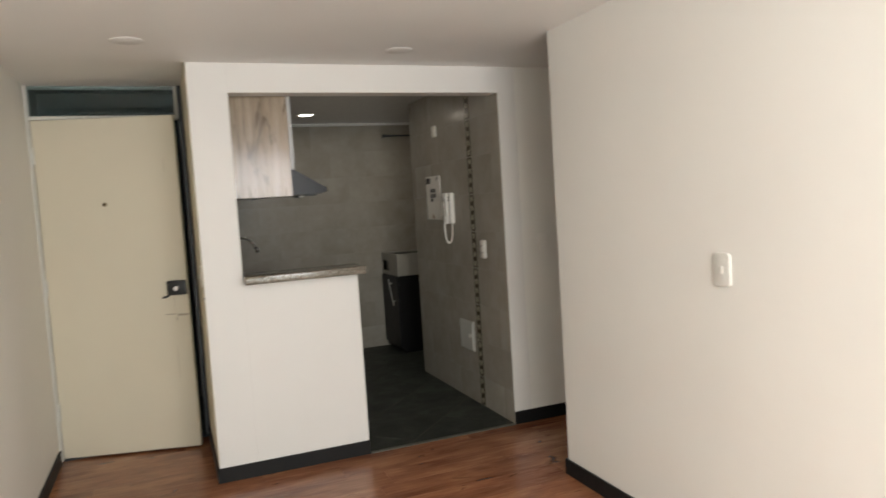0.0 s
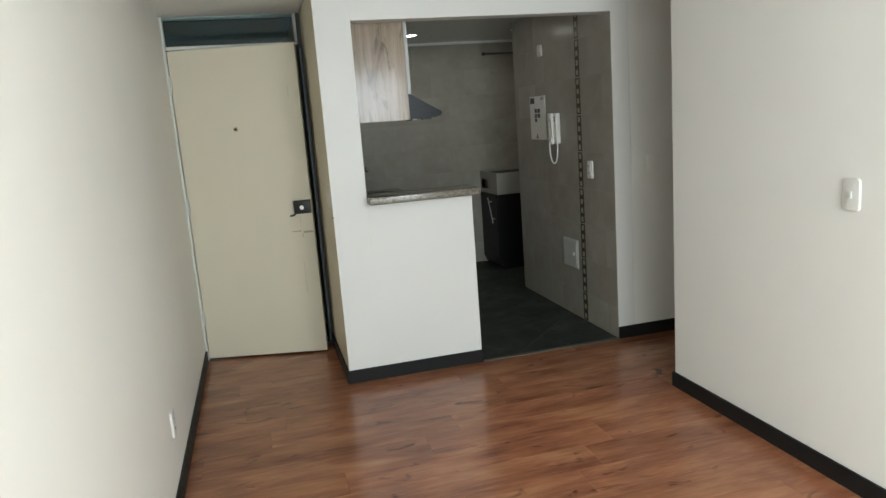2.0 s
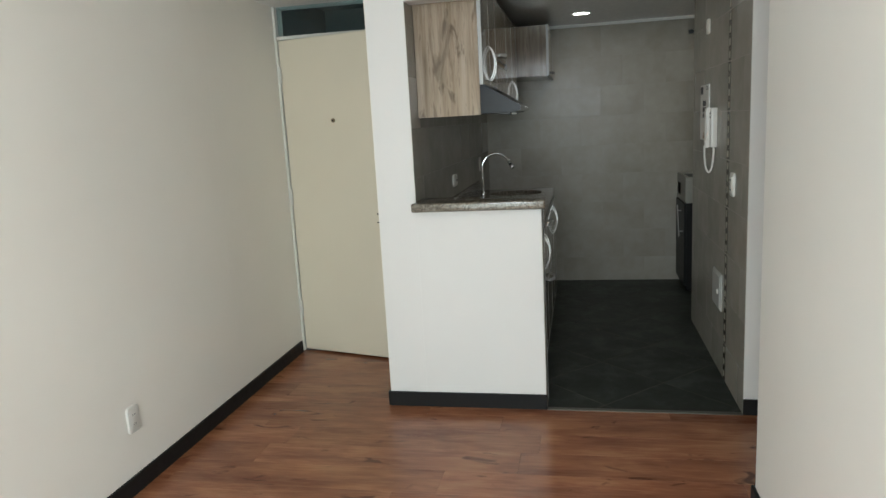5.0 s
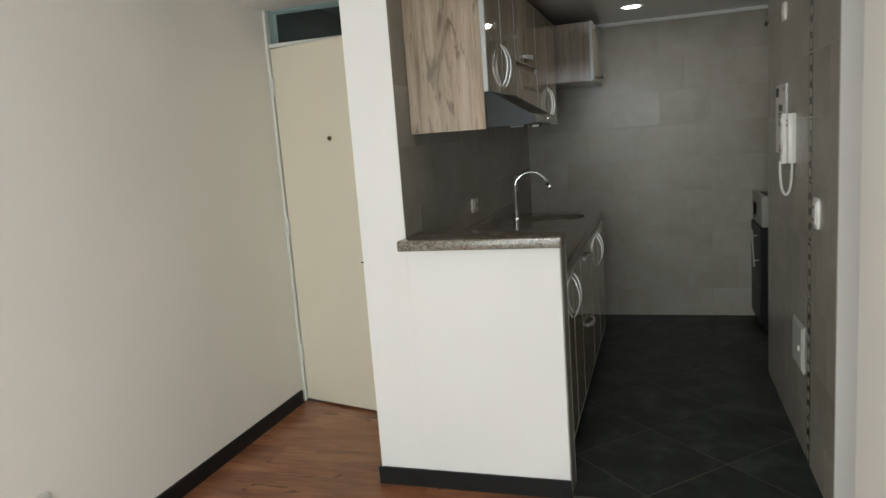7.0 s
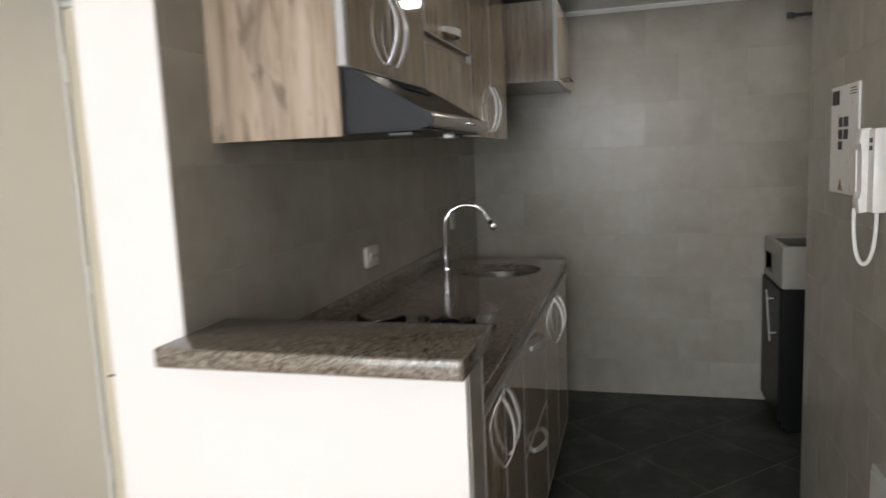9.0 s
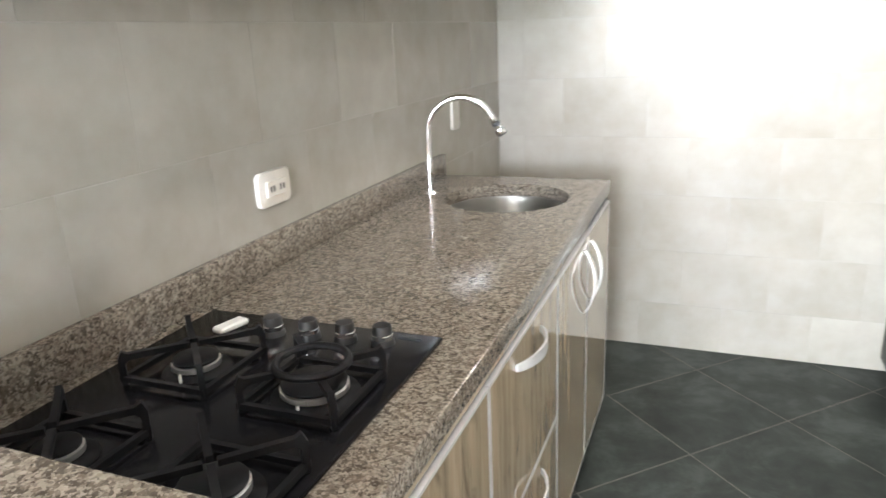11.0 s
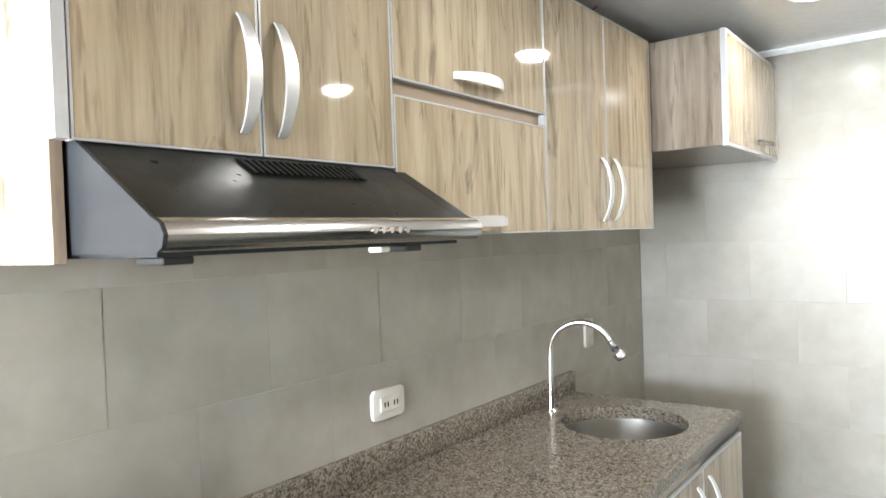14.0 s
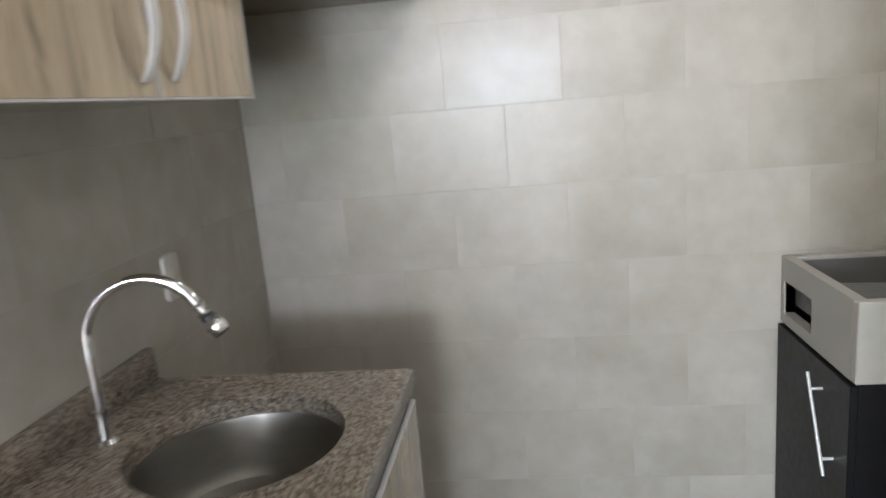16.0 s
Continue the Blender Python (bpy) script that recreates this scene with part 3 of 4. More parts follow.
def intercom():
    y, z = 0.815, 1.365
    t = thing("intercom_phone", (XK, y, z), "white plastic intercom handset on a wall base with looped cord", "intercom")
    part("base", B(XK - 0.034, XK + 0.001, y - 0.052, y + 0.045, z - 0.108, z + 0.112, bevel=0.006, segments=2), PLASTIC, t)
    outline = [(-0.028, 0.115), (-0.052, 0.112), (-0.057, 0.075), (-0.046, 0.055), (-0.044, -0.055), (-0.056, -0.072), (-0.052, -0.112), (-0.028, -0.108)]
    bm = prism(bmesh.new(), [(XK + a, z + b) for a, b in outline], y - 0.008, y + 0.044)
    bmesh.ops.bevel(bm, geom=list(bm.edges), offset=0.004, segments=2, profile=0.5, affect="EDGES")
    h = part("handset", bm, PLASTIC, t)
    for dz in (0.055, 0.075):
        part("key", B(XK - 0.0365, XK - 0.0335, y - 0.038, y - 0.020, z + dz, z + dz + 0.012), PRINT, t, "dark key")
    pts = []
    for i in range(41):
        f = i / 40
        pts.append((XK - 0.033 - 0.021 * math.cos(math.pi * f), y + 0.005 + 0.022 * math.cos(math.pi * f), z - 0.100 - 0.150 * math.sin(math.pi * f) ** 0.7))
    part("cord", tube(bmesh.new(), pts, 0.0055, 8), PLASTIC, h)


access_panel(), notice_board(), intercom()


# ---------------------------------------------------------------- breakfast bar and worktop
t = thing("bar_top", (0.52, 0.03, 1.049), "polished brown speckled granite breakfast bar top", "bar top")
part("slab", B(XP - 0.003, 0.846, -0.104, 0.162, 1.049, 1.091, bevel=0.006, segments=3), GRANITE, t)
part("end_edge", B(0.838, 0.848, -0.1045, 0.1625, 1.0488, 1.0912, bevel=0.005, segments=3), GRANITE, t)
end = part("end_tile", B(BAR - 0.006, BAR, 0.018, 0.130, 0.0, 1.046, bevel=0.001), TILE, wall_bar, "beige tile on the end of the half wall")
part("tile_trim", B(BAR - 0.006, BAR + 0.0012, 0.1303, 0.1335, 0.0, 1.046), ALU, wall_bar, "thin silver tile trim")

SINK, SR, ZT = (0.536, 1.828), 0.193, 0.925


def worktop():
    t = thing("worktop", (0.5, 1.1, 0.885), "polished brown speckled granite worktop with upstand and round sink cut-out", "worktop")
    x0, x1, y0, y1, z0 = XP + 0.001, 0.806, 0.1338, 2.132, 0.885
    n, ya, yb = 64, 1.58, 2.08
    bm = bmesh.new()
    box(bm, x0, x1, y0, ya, z0, ZT)
    box(bm, x0, x1, yb, y1, z0, ZT)
    inner, outer = [], []
    angles = sorted([2 * math.pi * i / n for i in range(n)] + [math.atan2(b - SINK[1], a - SINK[0]) % (2 * math.pi) for a in (x0, x1) for b in (ya, yb)])
    for a in angles:
        c, s = math.cos(a), math.sin(a)
        k = min([(x1 - SINK[0]) / c if c > 1e-6 else 9, (x0 - SINK[0]) / c if c < -1e-6 else 9, (yb - SINK[1]) / s if s > 1e-6 else 9, (ya - SINK[1]) / s if s < -1e-6 else 9])
        inner.append([bm.verts.new((SINK[0] + SR * c, SINK[1] + SR * s, z)) for z in (z0, ZT)])
        outer.append([bm.verts.new((SINK[0] + k * c, SINK[1] + k * s, z)) for z in (z0, ZT)])
    for i in range(len(angles)):
        j = (i + 1) % len(angles)
        bm.faces.new((inner[i][1], outer[i][1], outer[j][1], inner[j][1]))
        bm.faces.new((inner[i][0], inner[j][0], outer[j][0], outer[i][0]))
        bm.faces.new((inner[i][0], inner[i][1], inner[j][1], inner[j][0]))
        bm.faces.new((outer[i][0], outer[j][0], outer[j][1], outer[i][1]))
    part("slab", bm, GRANITE, t)
    part("front_edge", B(x1 - 0.004, x1 + 0.004, y0, y1 + 0.002, z0 - 0.001, ZT + 0.0005, bevel=0.003, segments=2), GRANITE, t)
    part("upstand", B(XP + 0.001, XP + 0.024, y0, 2.128, ZT, 1.002, bevel=0.003, segments=2), GRANITE, t)
    return t


worktop()


def sink():
    t = thing("kitchen_sink", (SINK[0], SINK[1], 0.75), "round brushed steel undermount sink bowl in the worktop", "sink")
    r = SR
    prof = [(r + 0.018, ZT - 0.041), (r - 0.001, ZT - 0.041), (r - 0.004, ZT - 0.05), (r - 0.012, ZT - 0.14), (r - 0.03, ZT - 0.165), (r - 0.07, ZT - 0.176), (0.04, ZT - 0.182), (0.038, ZT - 0.19), (0.0, ZT - 0.19)]
    part("bowl", lathe(bmesh.new(), (*SINK, 0), prof, 56), BOWL, t)
    d = part("drain", lathe(bmesh.new(), (*SINK, 0), [(0.037, ZT - 0.180), (0.034, ZT - 0.1785), (0.026, ZT - 0.185), (0, ZT - 0.186)], 32), CHROME, t)
    for i in range(6):
        a = i * math.pi / 3
        part("drain_hole", cyl(bmesh.new(), (SINK[0] + 0.015 * math.cos(a), SINK[1] + 0.015 * math.sin(a), ZT - 0.1855), 0.004, 0.004, 0.001, n=10), PRINT, d)


def faucet():
    x, y = 0.286, 1.822
    t = thing("kitchen_faucet", (x, y, ZT), "chrome gooseneck kitchen tap with jointed spray head", "tap")
    part("foot", lathe(bmesh.new(), (x, y, ZT), [(0.021, 0.0), (0.021, 0.004), (0.013, 0.012), (0.011, 0.055), (0.0145, 0.057), (0.0145, 0.068), (0.009, 0.072)], 28), CHROME, t)
    u = Vector((0.97, 0.24, 0)).normalized()
    pts = [Vector((x, y, ZT + 0.07)), Vector((x, y, 1.02)), Vector((x, y, 1.12))]
    R = 0.105
    for i in range(1, 22):
        a = math.pi - i * radians(152) / 21
        pts.append(Vector((x, y, 1.122)) + u * (R + R * math.cos(a)) + Vector((0, 0, R * math.sin(a))))
    part("neck", tube(bmesh.new(), pts, 0.0100, 16), CHROME, t)
    d = (pts[-1] - pts[-2]).normalized()
    e = pts[-1]
    bm = tube(bmesh.new(), [e, e + d * 0.006, e + d * 0.010, e + d * 0.016, e + d * 0.020, e + d * 0.026], [0.0115, 0.0145, 0.010, 0.010, 0.0145, 0.012], 18)
    part("joint", bm, CHROME, t)
    h = e + d * 0.026
    part("spray_ring", tube(bmesh.new(), [h, h + d * 0.003, h + d * 0.010, h + d * 0.013], [0.010, 0.0135, 0.0135, 0.011], 20), RUBBER, t, "black ring above the spray head")
    s = part("spray_head", tube(bmesh.new(), [h + d * k for k in (0.013, 0.018, 0.026, 0.036, 0.042)], [0.011, 0.0150, 0.0180, 0.0178, 0.0160], 20), CHROME, t)
    part("nozzle", tube(bmesh.new(), [h + d * 0.042, h + d * 0.046], [0.0155, 0.0145], 20), RUBBER, s, "dark nozzle")


sink(), faucet()


def hob():
    t = thing("gas_hob", (0.49, 0.5, ZT), "black glass gas hob with four burners and cast iron supports", "hob")
    z = ZT + 0.0005
    part("glass_plate", B(0.262, 0.729, 0.208, 0.790, z, z + 0.009, bevel=0.003, segments=2), BLACKGLASS, t)
    z += 0.009
    for bx, by, r, ring in ((0.405, 0.575, 0.036, 0), (0.625, 0.560, 0.048, 1), (0.640, 0.325, 0.040, 0), (0.405, 0.325, 0.030, 0)):
        b = part("burner", lathe(bmesh.new(), (bx, by, z), [(r + 0.016, 0.0), (r + 0.016, 0.002), (r + 0.004, 0.005), (r - 0.002, 0.0065), (0, 0.0065)], 36), IRON, t, "black burner dish")
        part("burner_head", lathe(bmesh.new(), (bx, by, z + 0.0065), [(r - 0.003, 0.0), (r + 0.001, 0.002), (r + 0.001, 0.0095), (r - 0.003, 0.011), (0, 0.011)], 36), CAP, b, "pale alloy burner head")
        part("burner_cap", lathe(bmesh.new(), (bx, by, z + 0.0176), [(r - 0.002, 0.0), (r - 0.001, 0.004), (r - 0.006, 0.007), (0, 0.0075)], 36), IRON, b, "black enamelled cap")
        reach, top = 0.106, z + 0.047
        inner = 0.049 if ring else 0.008
        support = part("pan_support", box(bmesh.new(), bx - reach * 0.72, bx + reach * 0.72, by - reach * 0.725, by - reach * 0.645, z + 0.006, z + 0.015), IRON, t)
        for x0, x1, y0, y1 in ((-0.72, 0.72, 0.645, 0.725), (-0.725, -0.645, -0.64, 0.64), (0.645, 0.725, -0.64, 0.64)):
            part("support_bar", box(bmesh.new(), bx + reach * x0, bx + reach * x1, by + reach * y0, by + reach * y1, z + 0.0061, z + 0.0149), IRON, support)
        for k in range(4):
            fin = prism(bmesh.new(), [(reach, z), (reach * 1.01, top - 0.006), (reach * 0.95, top + 0.007), (reach * 0.88, top + 0.002), (inner, top + 0.001), (inner, top - 0.007), (reach * 0.86, top - 0.008), (reach * 0.92, top - 0.013), (reach * 0.92, z)], -0.0046, 0.0046)
            bmesh.ops.transform(fin, matrix=Matrix.Translation((bx, by, 0)) @ Matrix.Rotation(math.pi / 4 + k * math.pi / 2, 4, "Z"), verts=fin.verts)
            part("support_finger", fin, IRON, support)
        if ring:
            ringpts = [(bx + 0.051 * math.cos(2 * math.pi * q / 36), by + 0.051 * math.sin(2 * math.pi * q / 36), top + 0.004) for q in range(37)]
            part("wok_ring", tube(bmesh.new(), ringpts, 0.006, 8, caps=False), IRON, t)
        part("igniter", cyl(bmesh.new(), (bx + 0.01, by - r - 0.012, z), 0.0025, 0.0025, 0.016, n=8), PLASTIC, b, "white ceramic igniter")
    for kx, ky in ((0.445, 0.722), (0.512, 0.727), (0.578, 0.733), (0.644, 0.739)):
        k = part("knob", lathe(bmesh.new(), (kx, ky, z), [(0.020, 0.0), (0.019, 0.006), (0.0165, 0.010), (0.0155, 0.031), (0.014, 0.033), (0.0, 0.0332)], 24), RUBBER, t)
        part("knob_band", lathe(bmesh.new(), (kx, ky, z), [(0.0172, 0.010), (0.0172, 0.017), (0.0162, 0.018)], 24), CHROME, k, "chrome band")
    part("printed_mark", B(0.66, 0.70, 0.762, 0.768, z, z + 0.0004), HOODGREY, t)


hob()
packet = thing("paper_packet", (0.368, 0.71, ZT + 0.01), "small folded white paper packet lying on the hob", "packet")
bm = B(-0.013, 0.013, -0.030, 0.030, 0, 0.011, bevel=0.003)
bmesh.ops.transform(bm, matrix=Matrix.Translation((0.355, 0.722, ZT + 0.0097)) @ Matrix.Rotation(radians(-14), 4, "Z"), verts=bm.verts)
part("packet", bm, PLASTIC, packet)


# ---------------------------------------------------------------- cabinets
def bow(y, z, length, upright, x):
    """A bowed strap handle on a front that faces +x at x."""
    bm, n, w = bmesh.new(), 16, 0.0122
    rows = []
    for i in range(n + 1):
        f = i / n
        s, out = (f - 0.5) * length, 0.0002 + 0.030 * math.sin(math.pi * f) ** 0.75
        k = w * (0.62 + 0.38 * math.sin(math.pi * f))
        row = []
        for du, dx in ((-k, 0.0), (k, 0.0), (k, 0.0045), (-k, 0.0045)):
            row.append(bm.verts.new((x + out + dx, y + du, z + s) if upright else (x + out + dx, y + s, z + du)))
        rows.append(row)
    for a, b in zip(rows, rows[1:]):
        for k in range(4):
            bm.faces.new((a[k], a[(k + 1) % 4], b[(k + 1) % 4], b[k]))
    bm.faces.new(rows[0]), bm.faces.new(rows[-1][::-1])
    return bm


def front(cab, name, x, y0, y1, z0, z1, mat=OAK, handle=None, rim=0.0036):
    """A glossy board front facing +x with an aluminium edge all round."""
    g = 0.0015
    y0, y1 = y0 + g, y1 - g
    d = part(name, B(x - 0.016, x, y0 + rim, y1 - rim, z0 + rim, z1 - rim, bevel=0.0008), mat, cab)
    bm = B(x - 0.017, x + 0.0006, y0, y0 + rim, z0, z1)
    box(bm, x - 0.017, x + 0.0006, y1 - rim, y1, z0, z1)
    box(bm, x - 0.017, x + 0.0006, y0 + rim, y1 - rim, z0, z0 + rim)
    box(bm, x - 0.017, x + 0.0006, y0 + rim, y1 - rim, z1 - rim, z1)
    part("edge_band", bm, ALU, d, "silver aluminium edge")
    if handle:
        part("handle", bow(*handle, x), HANDLE, d, "bowed satin metal handle")
    return d


def carcass(cab, x1, y0, y1, z0, z1, x0=XP + 0.002, mat=OAK):
    part("body", B(x0, x1, y0 + 0.0006, y1 - 0.0006, z0, z1), mat, cab)


def base_unit(y0, y1, label):
    t = thing("base_cabinet", (0.5, (y0 + y1) / 2, 0), label, "kitchen cabinet", "base cabinets")
    carcass(t, 0.791, y0, y1, 0.135, 0.8845)
    part("top_rail", B(0.7915, 0.801, y0 + 0.0006, y1 - 0.0006, 0.862, 0.8842), OAKH, t)
    for y in (y0 + 0.06, y1 - 0.05):
        for x in (0.74, 0.27):
            part("leg", lathe(bmesh.new(), (x, y, 0), [(0.022, 0.0), (0.022, 0.008), (0.012, 0.014), (0.012, 0.12), (0.02, 0.122), (0.02, 0.1348)], 14), RUBBER if x < 0.5 else PLASTIC, t)
    return t


Z0, Z1, XD = 0.128, 0.859, 0.809
c = base_unit(0.1345, 0.781, "glossy oak laminate double-door base cabinet under the hob")
part("filler", B(0.7915, 0.8, 0.1355, 0.164, 0.14, 0.861), OAK, c)
front(c, "door", XD, 0.164, 0.471, Z0, Z1, handle=(0.437, 0.731, 0.185, True), rim=0.007)
front(c, "door", XD, 0.471, 0.781, Z0, Z1, handle=(0.506, 0.735, 0.185, True), rim=0.006)
c = base_unit(0.781, 1.311, "glossy oak laminate base cabinet with two deep drawers")
front(c, "drawer", XD, 0.781, 1.311, 0.502, Z1, handle=(1.04, 0.812, 0.19, False), rim=0.006)
front(c, "drawer", XD, 0.781, 1.311, Z0, 0.502, handle=(1.05, 0.455, 0.19, False), rim=0.006)
c = base_unit(1.311, 2.120, "glossy oak laminate double-door base cabinet under the sink")
bpy.data.objects.remove([o for o in c.children if o.name.startswith("body")][0])
bm = B(XP + 0.002, 0.791, 1.3116, 1.323, 0.135, 0.8845)
box(bm, XP + 0.002, 0.791, 2.102, 2.1194, 0.135, 0.8845)
box(bm, XP + 0.002, 0.791, 1.3232, 2.1018, 0.135, 0.153)
box(bm, XP + 0.002, XP + 0.012, 1.3232, 2.1018, 0.1532, 0.8845)
part("body", bm, OAK, c)
# black strip laid over the rail's far half stands in for shade there
part("rail_gap", B(0.7945, 0.8016, 1.722, 2.116, 0.8625, 0.8838), RUBBER, c, "dark strip over the top rail, painting in the shade under the worktop")
front(c, "door", XD, 1.311, 1.716, Z0, Z1, handle=(1.660, 0.730, 0.185, True), rim=0.006)
front(c, "door", XD, 1.716, 2.120, Z0, Z1, handle=(1.765, 0.730, 0.185, True), rim=0.006)

UX, UZ1 = 0.544, 2.165                  # front and top of the wall cabinets


def wall_unit(y0, y1, z0, label):
    t = thing("wall_cabinet", (XP, (y0 + y1) / 2, z0), label, "kitchen cabinet", "wall cabinets")
    carcass(t, 0.5265, y0, y1, z0, UZ1)
    return t


c = wall_unit(0.1795, 0.773, 1.663, "glossy oak laminate double-door wall cabinet above the extractor hood")
part("side_panel", B(XP + 0.002, 0.5262, 0.162, 0.1785, 1.505, UZ1, bevel=0.0008), OAKSIDE, c)
part("edge_strip", B(0.5272, 0.5455, 0.162, 0.1785, 1.656, UZ1), ALU, c, "silver aluminium edge")
part("side_panel", B(XP + 0.002, 0.53, 0.757, 0.7725, 1.522, 1.6625), OAK, c)
front(c, "door", UX, 0.1795, 0.466, 1.655, UZ1, handle=(0.432, 1.776, 0.178, True))
front(c, "door", UX, 0.466, 0.773, 1.655, UZ1, handle=(0.502, 1.776, 0.178, True))
c = wall_unit(0.773, 1.367, 1.530, "glossy oak laminate wall cabinet with two lift-up flaps")
front(c, "flap", UX, 0.773, 1.367, 1.826, UZ1, handle=(1.065, 1.862, 0.19, False))
front(c, "flap", UX, 0.773, 1.367, 1.525, 1.795, handle=(1.065, 1.553, 0.19, False))
part("finger_rail", B(0.527, 0.531, 0.775, 1.365, 1.796, 1.825), GAP, c, "recessed rail between the flaps")
part("rail_end", B(0.5315, 0.5475, 1.352, 1.3655, 1.797, 1.824), ALU, c)
c = wall_unit(1.367, 2.116, 1.530, "glossy oak laminate double-door wall cabinet near the sink")
front(c, "door", UX, 1.367, 1.742, 1.525, UZ1, handle=(1.702, 1.645, 0.19, True))
front(c, "door", UX, 1.742, 2.116, 1.525, UZ1, handle=(1.790, 1.648, 0.19, True))

c = thing("deep_wall_cabinet", (XP, 2.5, 1.79), "deep oak laminate cabinet hung above the refrigerator space", "kitchen cabinet")
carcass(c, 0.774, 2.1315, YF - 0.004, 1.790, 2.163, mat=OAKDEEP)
front(c, "door", 0.791, 2.1315, YF - 0.004, 1.786, 2.167, rim=0.012)
d = [o for o in c.children if o.name.startswith("door")][0]
part("bar_handle", tube(bmesh.new(), [(0.7905, 2.54, 1.836), (0.812, 2.54, 1.836), (0.812, 2.70, 1.836), (0.7905, 2.70, 1.836)], 0.005, 8), FRAMEDARK, d, "small dark bar handle")


def hood():
    y0, y1 = 0.184, 0.766
    t = thing("extractor_hood", (XP, 0.47, 1.5120), "dark slanted extractor hood with a rounded steel front lip", "extractor hood")
    prof = [(XP + 0.003, 1.5190), (XP + 0.003, 1.6535), (0.544, 1.6535), (0.706, 1.5530), (0.706, 1.5190)]
    part("canopy", prism(bmesh.new(), prof, y0 + 0.006, 0.7495), HOODBLACK, t)
    side = [(XP + 0.003, 1.5160), (XP + 0.003, 1.6545), (0.545, 1.6545), (0.709, 1.5540), (0.724, 1.5480), (0.731, 1.5350), (0.727, 1.5220), (0.716, 1.5160)]
    part("end_cap", prism(bmesh.new(), side, y0, y0 + 0.0055), HOODGREY, t, "grey end cap")
    # the sloping face and lip run on past the cabinet side, in front of it
    sl = [(0.556, 1.6465), (0.706, 1.5535), (0.706, 1.5190), (0.556, 1.5190)]
    part("canopy_end", prism(bmesh.new(), sl, 0.7505, y1 + 0.020), HOODBLACK, t)
    lip = [(0.7065, 1.5545), (0.716, 1.5520), (0.7245, 1.5450), (0.728, 1.5350), (0.7245, 1.5240), (0.716, 1.5175), (0.7065, 1.5160)]
    l = part("front_lip", prism(bmesh.new(), lip, y0 + 0.0065, y1 + 0.0205), STEEL, t, "rounded stainless steel lip")
    for i in range(5):
        part("button", cyl(bmesh.new(), (0.7265, 0.508 + i * 0.018, 1.5350), 0.005, 0.0045, 0.006, "x", 14), CHROME, l)
    s = Vector((0.162, 0, -0.1005)).normalized()
    nrm = Vector((0.1005, 0, 0.162)).normalized()
    g = part("grille", prism(bmesh.new(), [(0.556 + a * s.x + b * nrm.x, 1.6461 + a * s.z + b * nrm.z) for a, b in ((0.0, 0.0004), (0.0, 0.0012), (0.048, 0.0012), (0.048, 0.0004))], 0.405, 0.640), VENT, t, "black slotted vent")
    for i in range(18):
        y = 0.410 + i * 0.0128
        part("grille_bar", prism(bmesh.new(), [(0.556 + a * s.x + b * nrm.x, 1.6461 + a * s.z + b * nrm.z) for a, b in ((0.001, 0.0012), (0.001, 0.003), (0.047, 0.003), (0.047, 0.0012))], y, y + 0.005), HOODBLACK, g)
    part("underside", B(XP + 0.02, 0.70, y0 + 0.01, 0.748, 1.5110, 1.5182), HOODGREY, t)
    for y in (0.232, 0.66):
        b = part("lamp_box", B(0.615, 0.672, y - 0.016, y + 0.026, 1.5010, 1.5108, bevel=0.002), RUBBER, t)
    part("lamp_clip", B(0.640, 0.668, 0.588, 0.612, 1.5015, 1.5108, bevel=0.002), PLASTIC, b, "white plastic clip")


hood()


cable = thing("cable_end", (0.50, 1.72, UZ1), "short loose dark cable end on top of a wall cabinet", "cable")
part("wire", tube(bmesh.new(), [(0.42, 1.66, UZ1 + 0.003), (0.47, 1.69, UZ1 + 0.004), (0.51, 1.72, UZ1 + 0.012), (0.53, 1.735, UZ1 + 0.030)], 0.003, 8), RUBBER, cable)


# ---------------------------------------------------------------- downlights
for i, (lx, ly) in enumerate(LAMPS):
    t = thing("downlight", (lx, ly, HK), "round recessed ceiling downlight, lit", "ceiling lamp", "kitchen downlights")
    part("trim_ring", lathe(bmesh.new(), (lx, ly, HK), [(0.078, 0.0), (0.078, -0.004), (0.070, -0.007), (0.060, -0.005), (0.060, 0.0)], 40), WHITEBOARD, t)
    part("diffuser", lathe(bmesh.new(), (lx, ly, HK), [(0.0595, -0.001), (0.0595, -0.003), (0.0, -0.0035)], 40), GLOW, t, "glowing white diffuser")


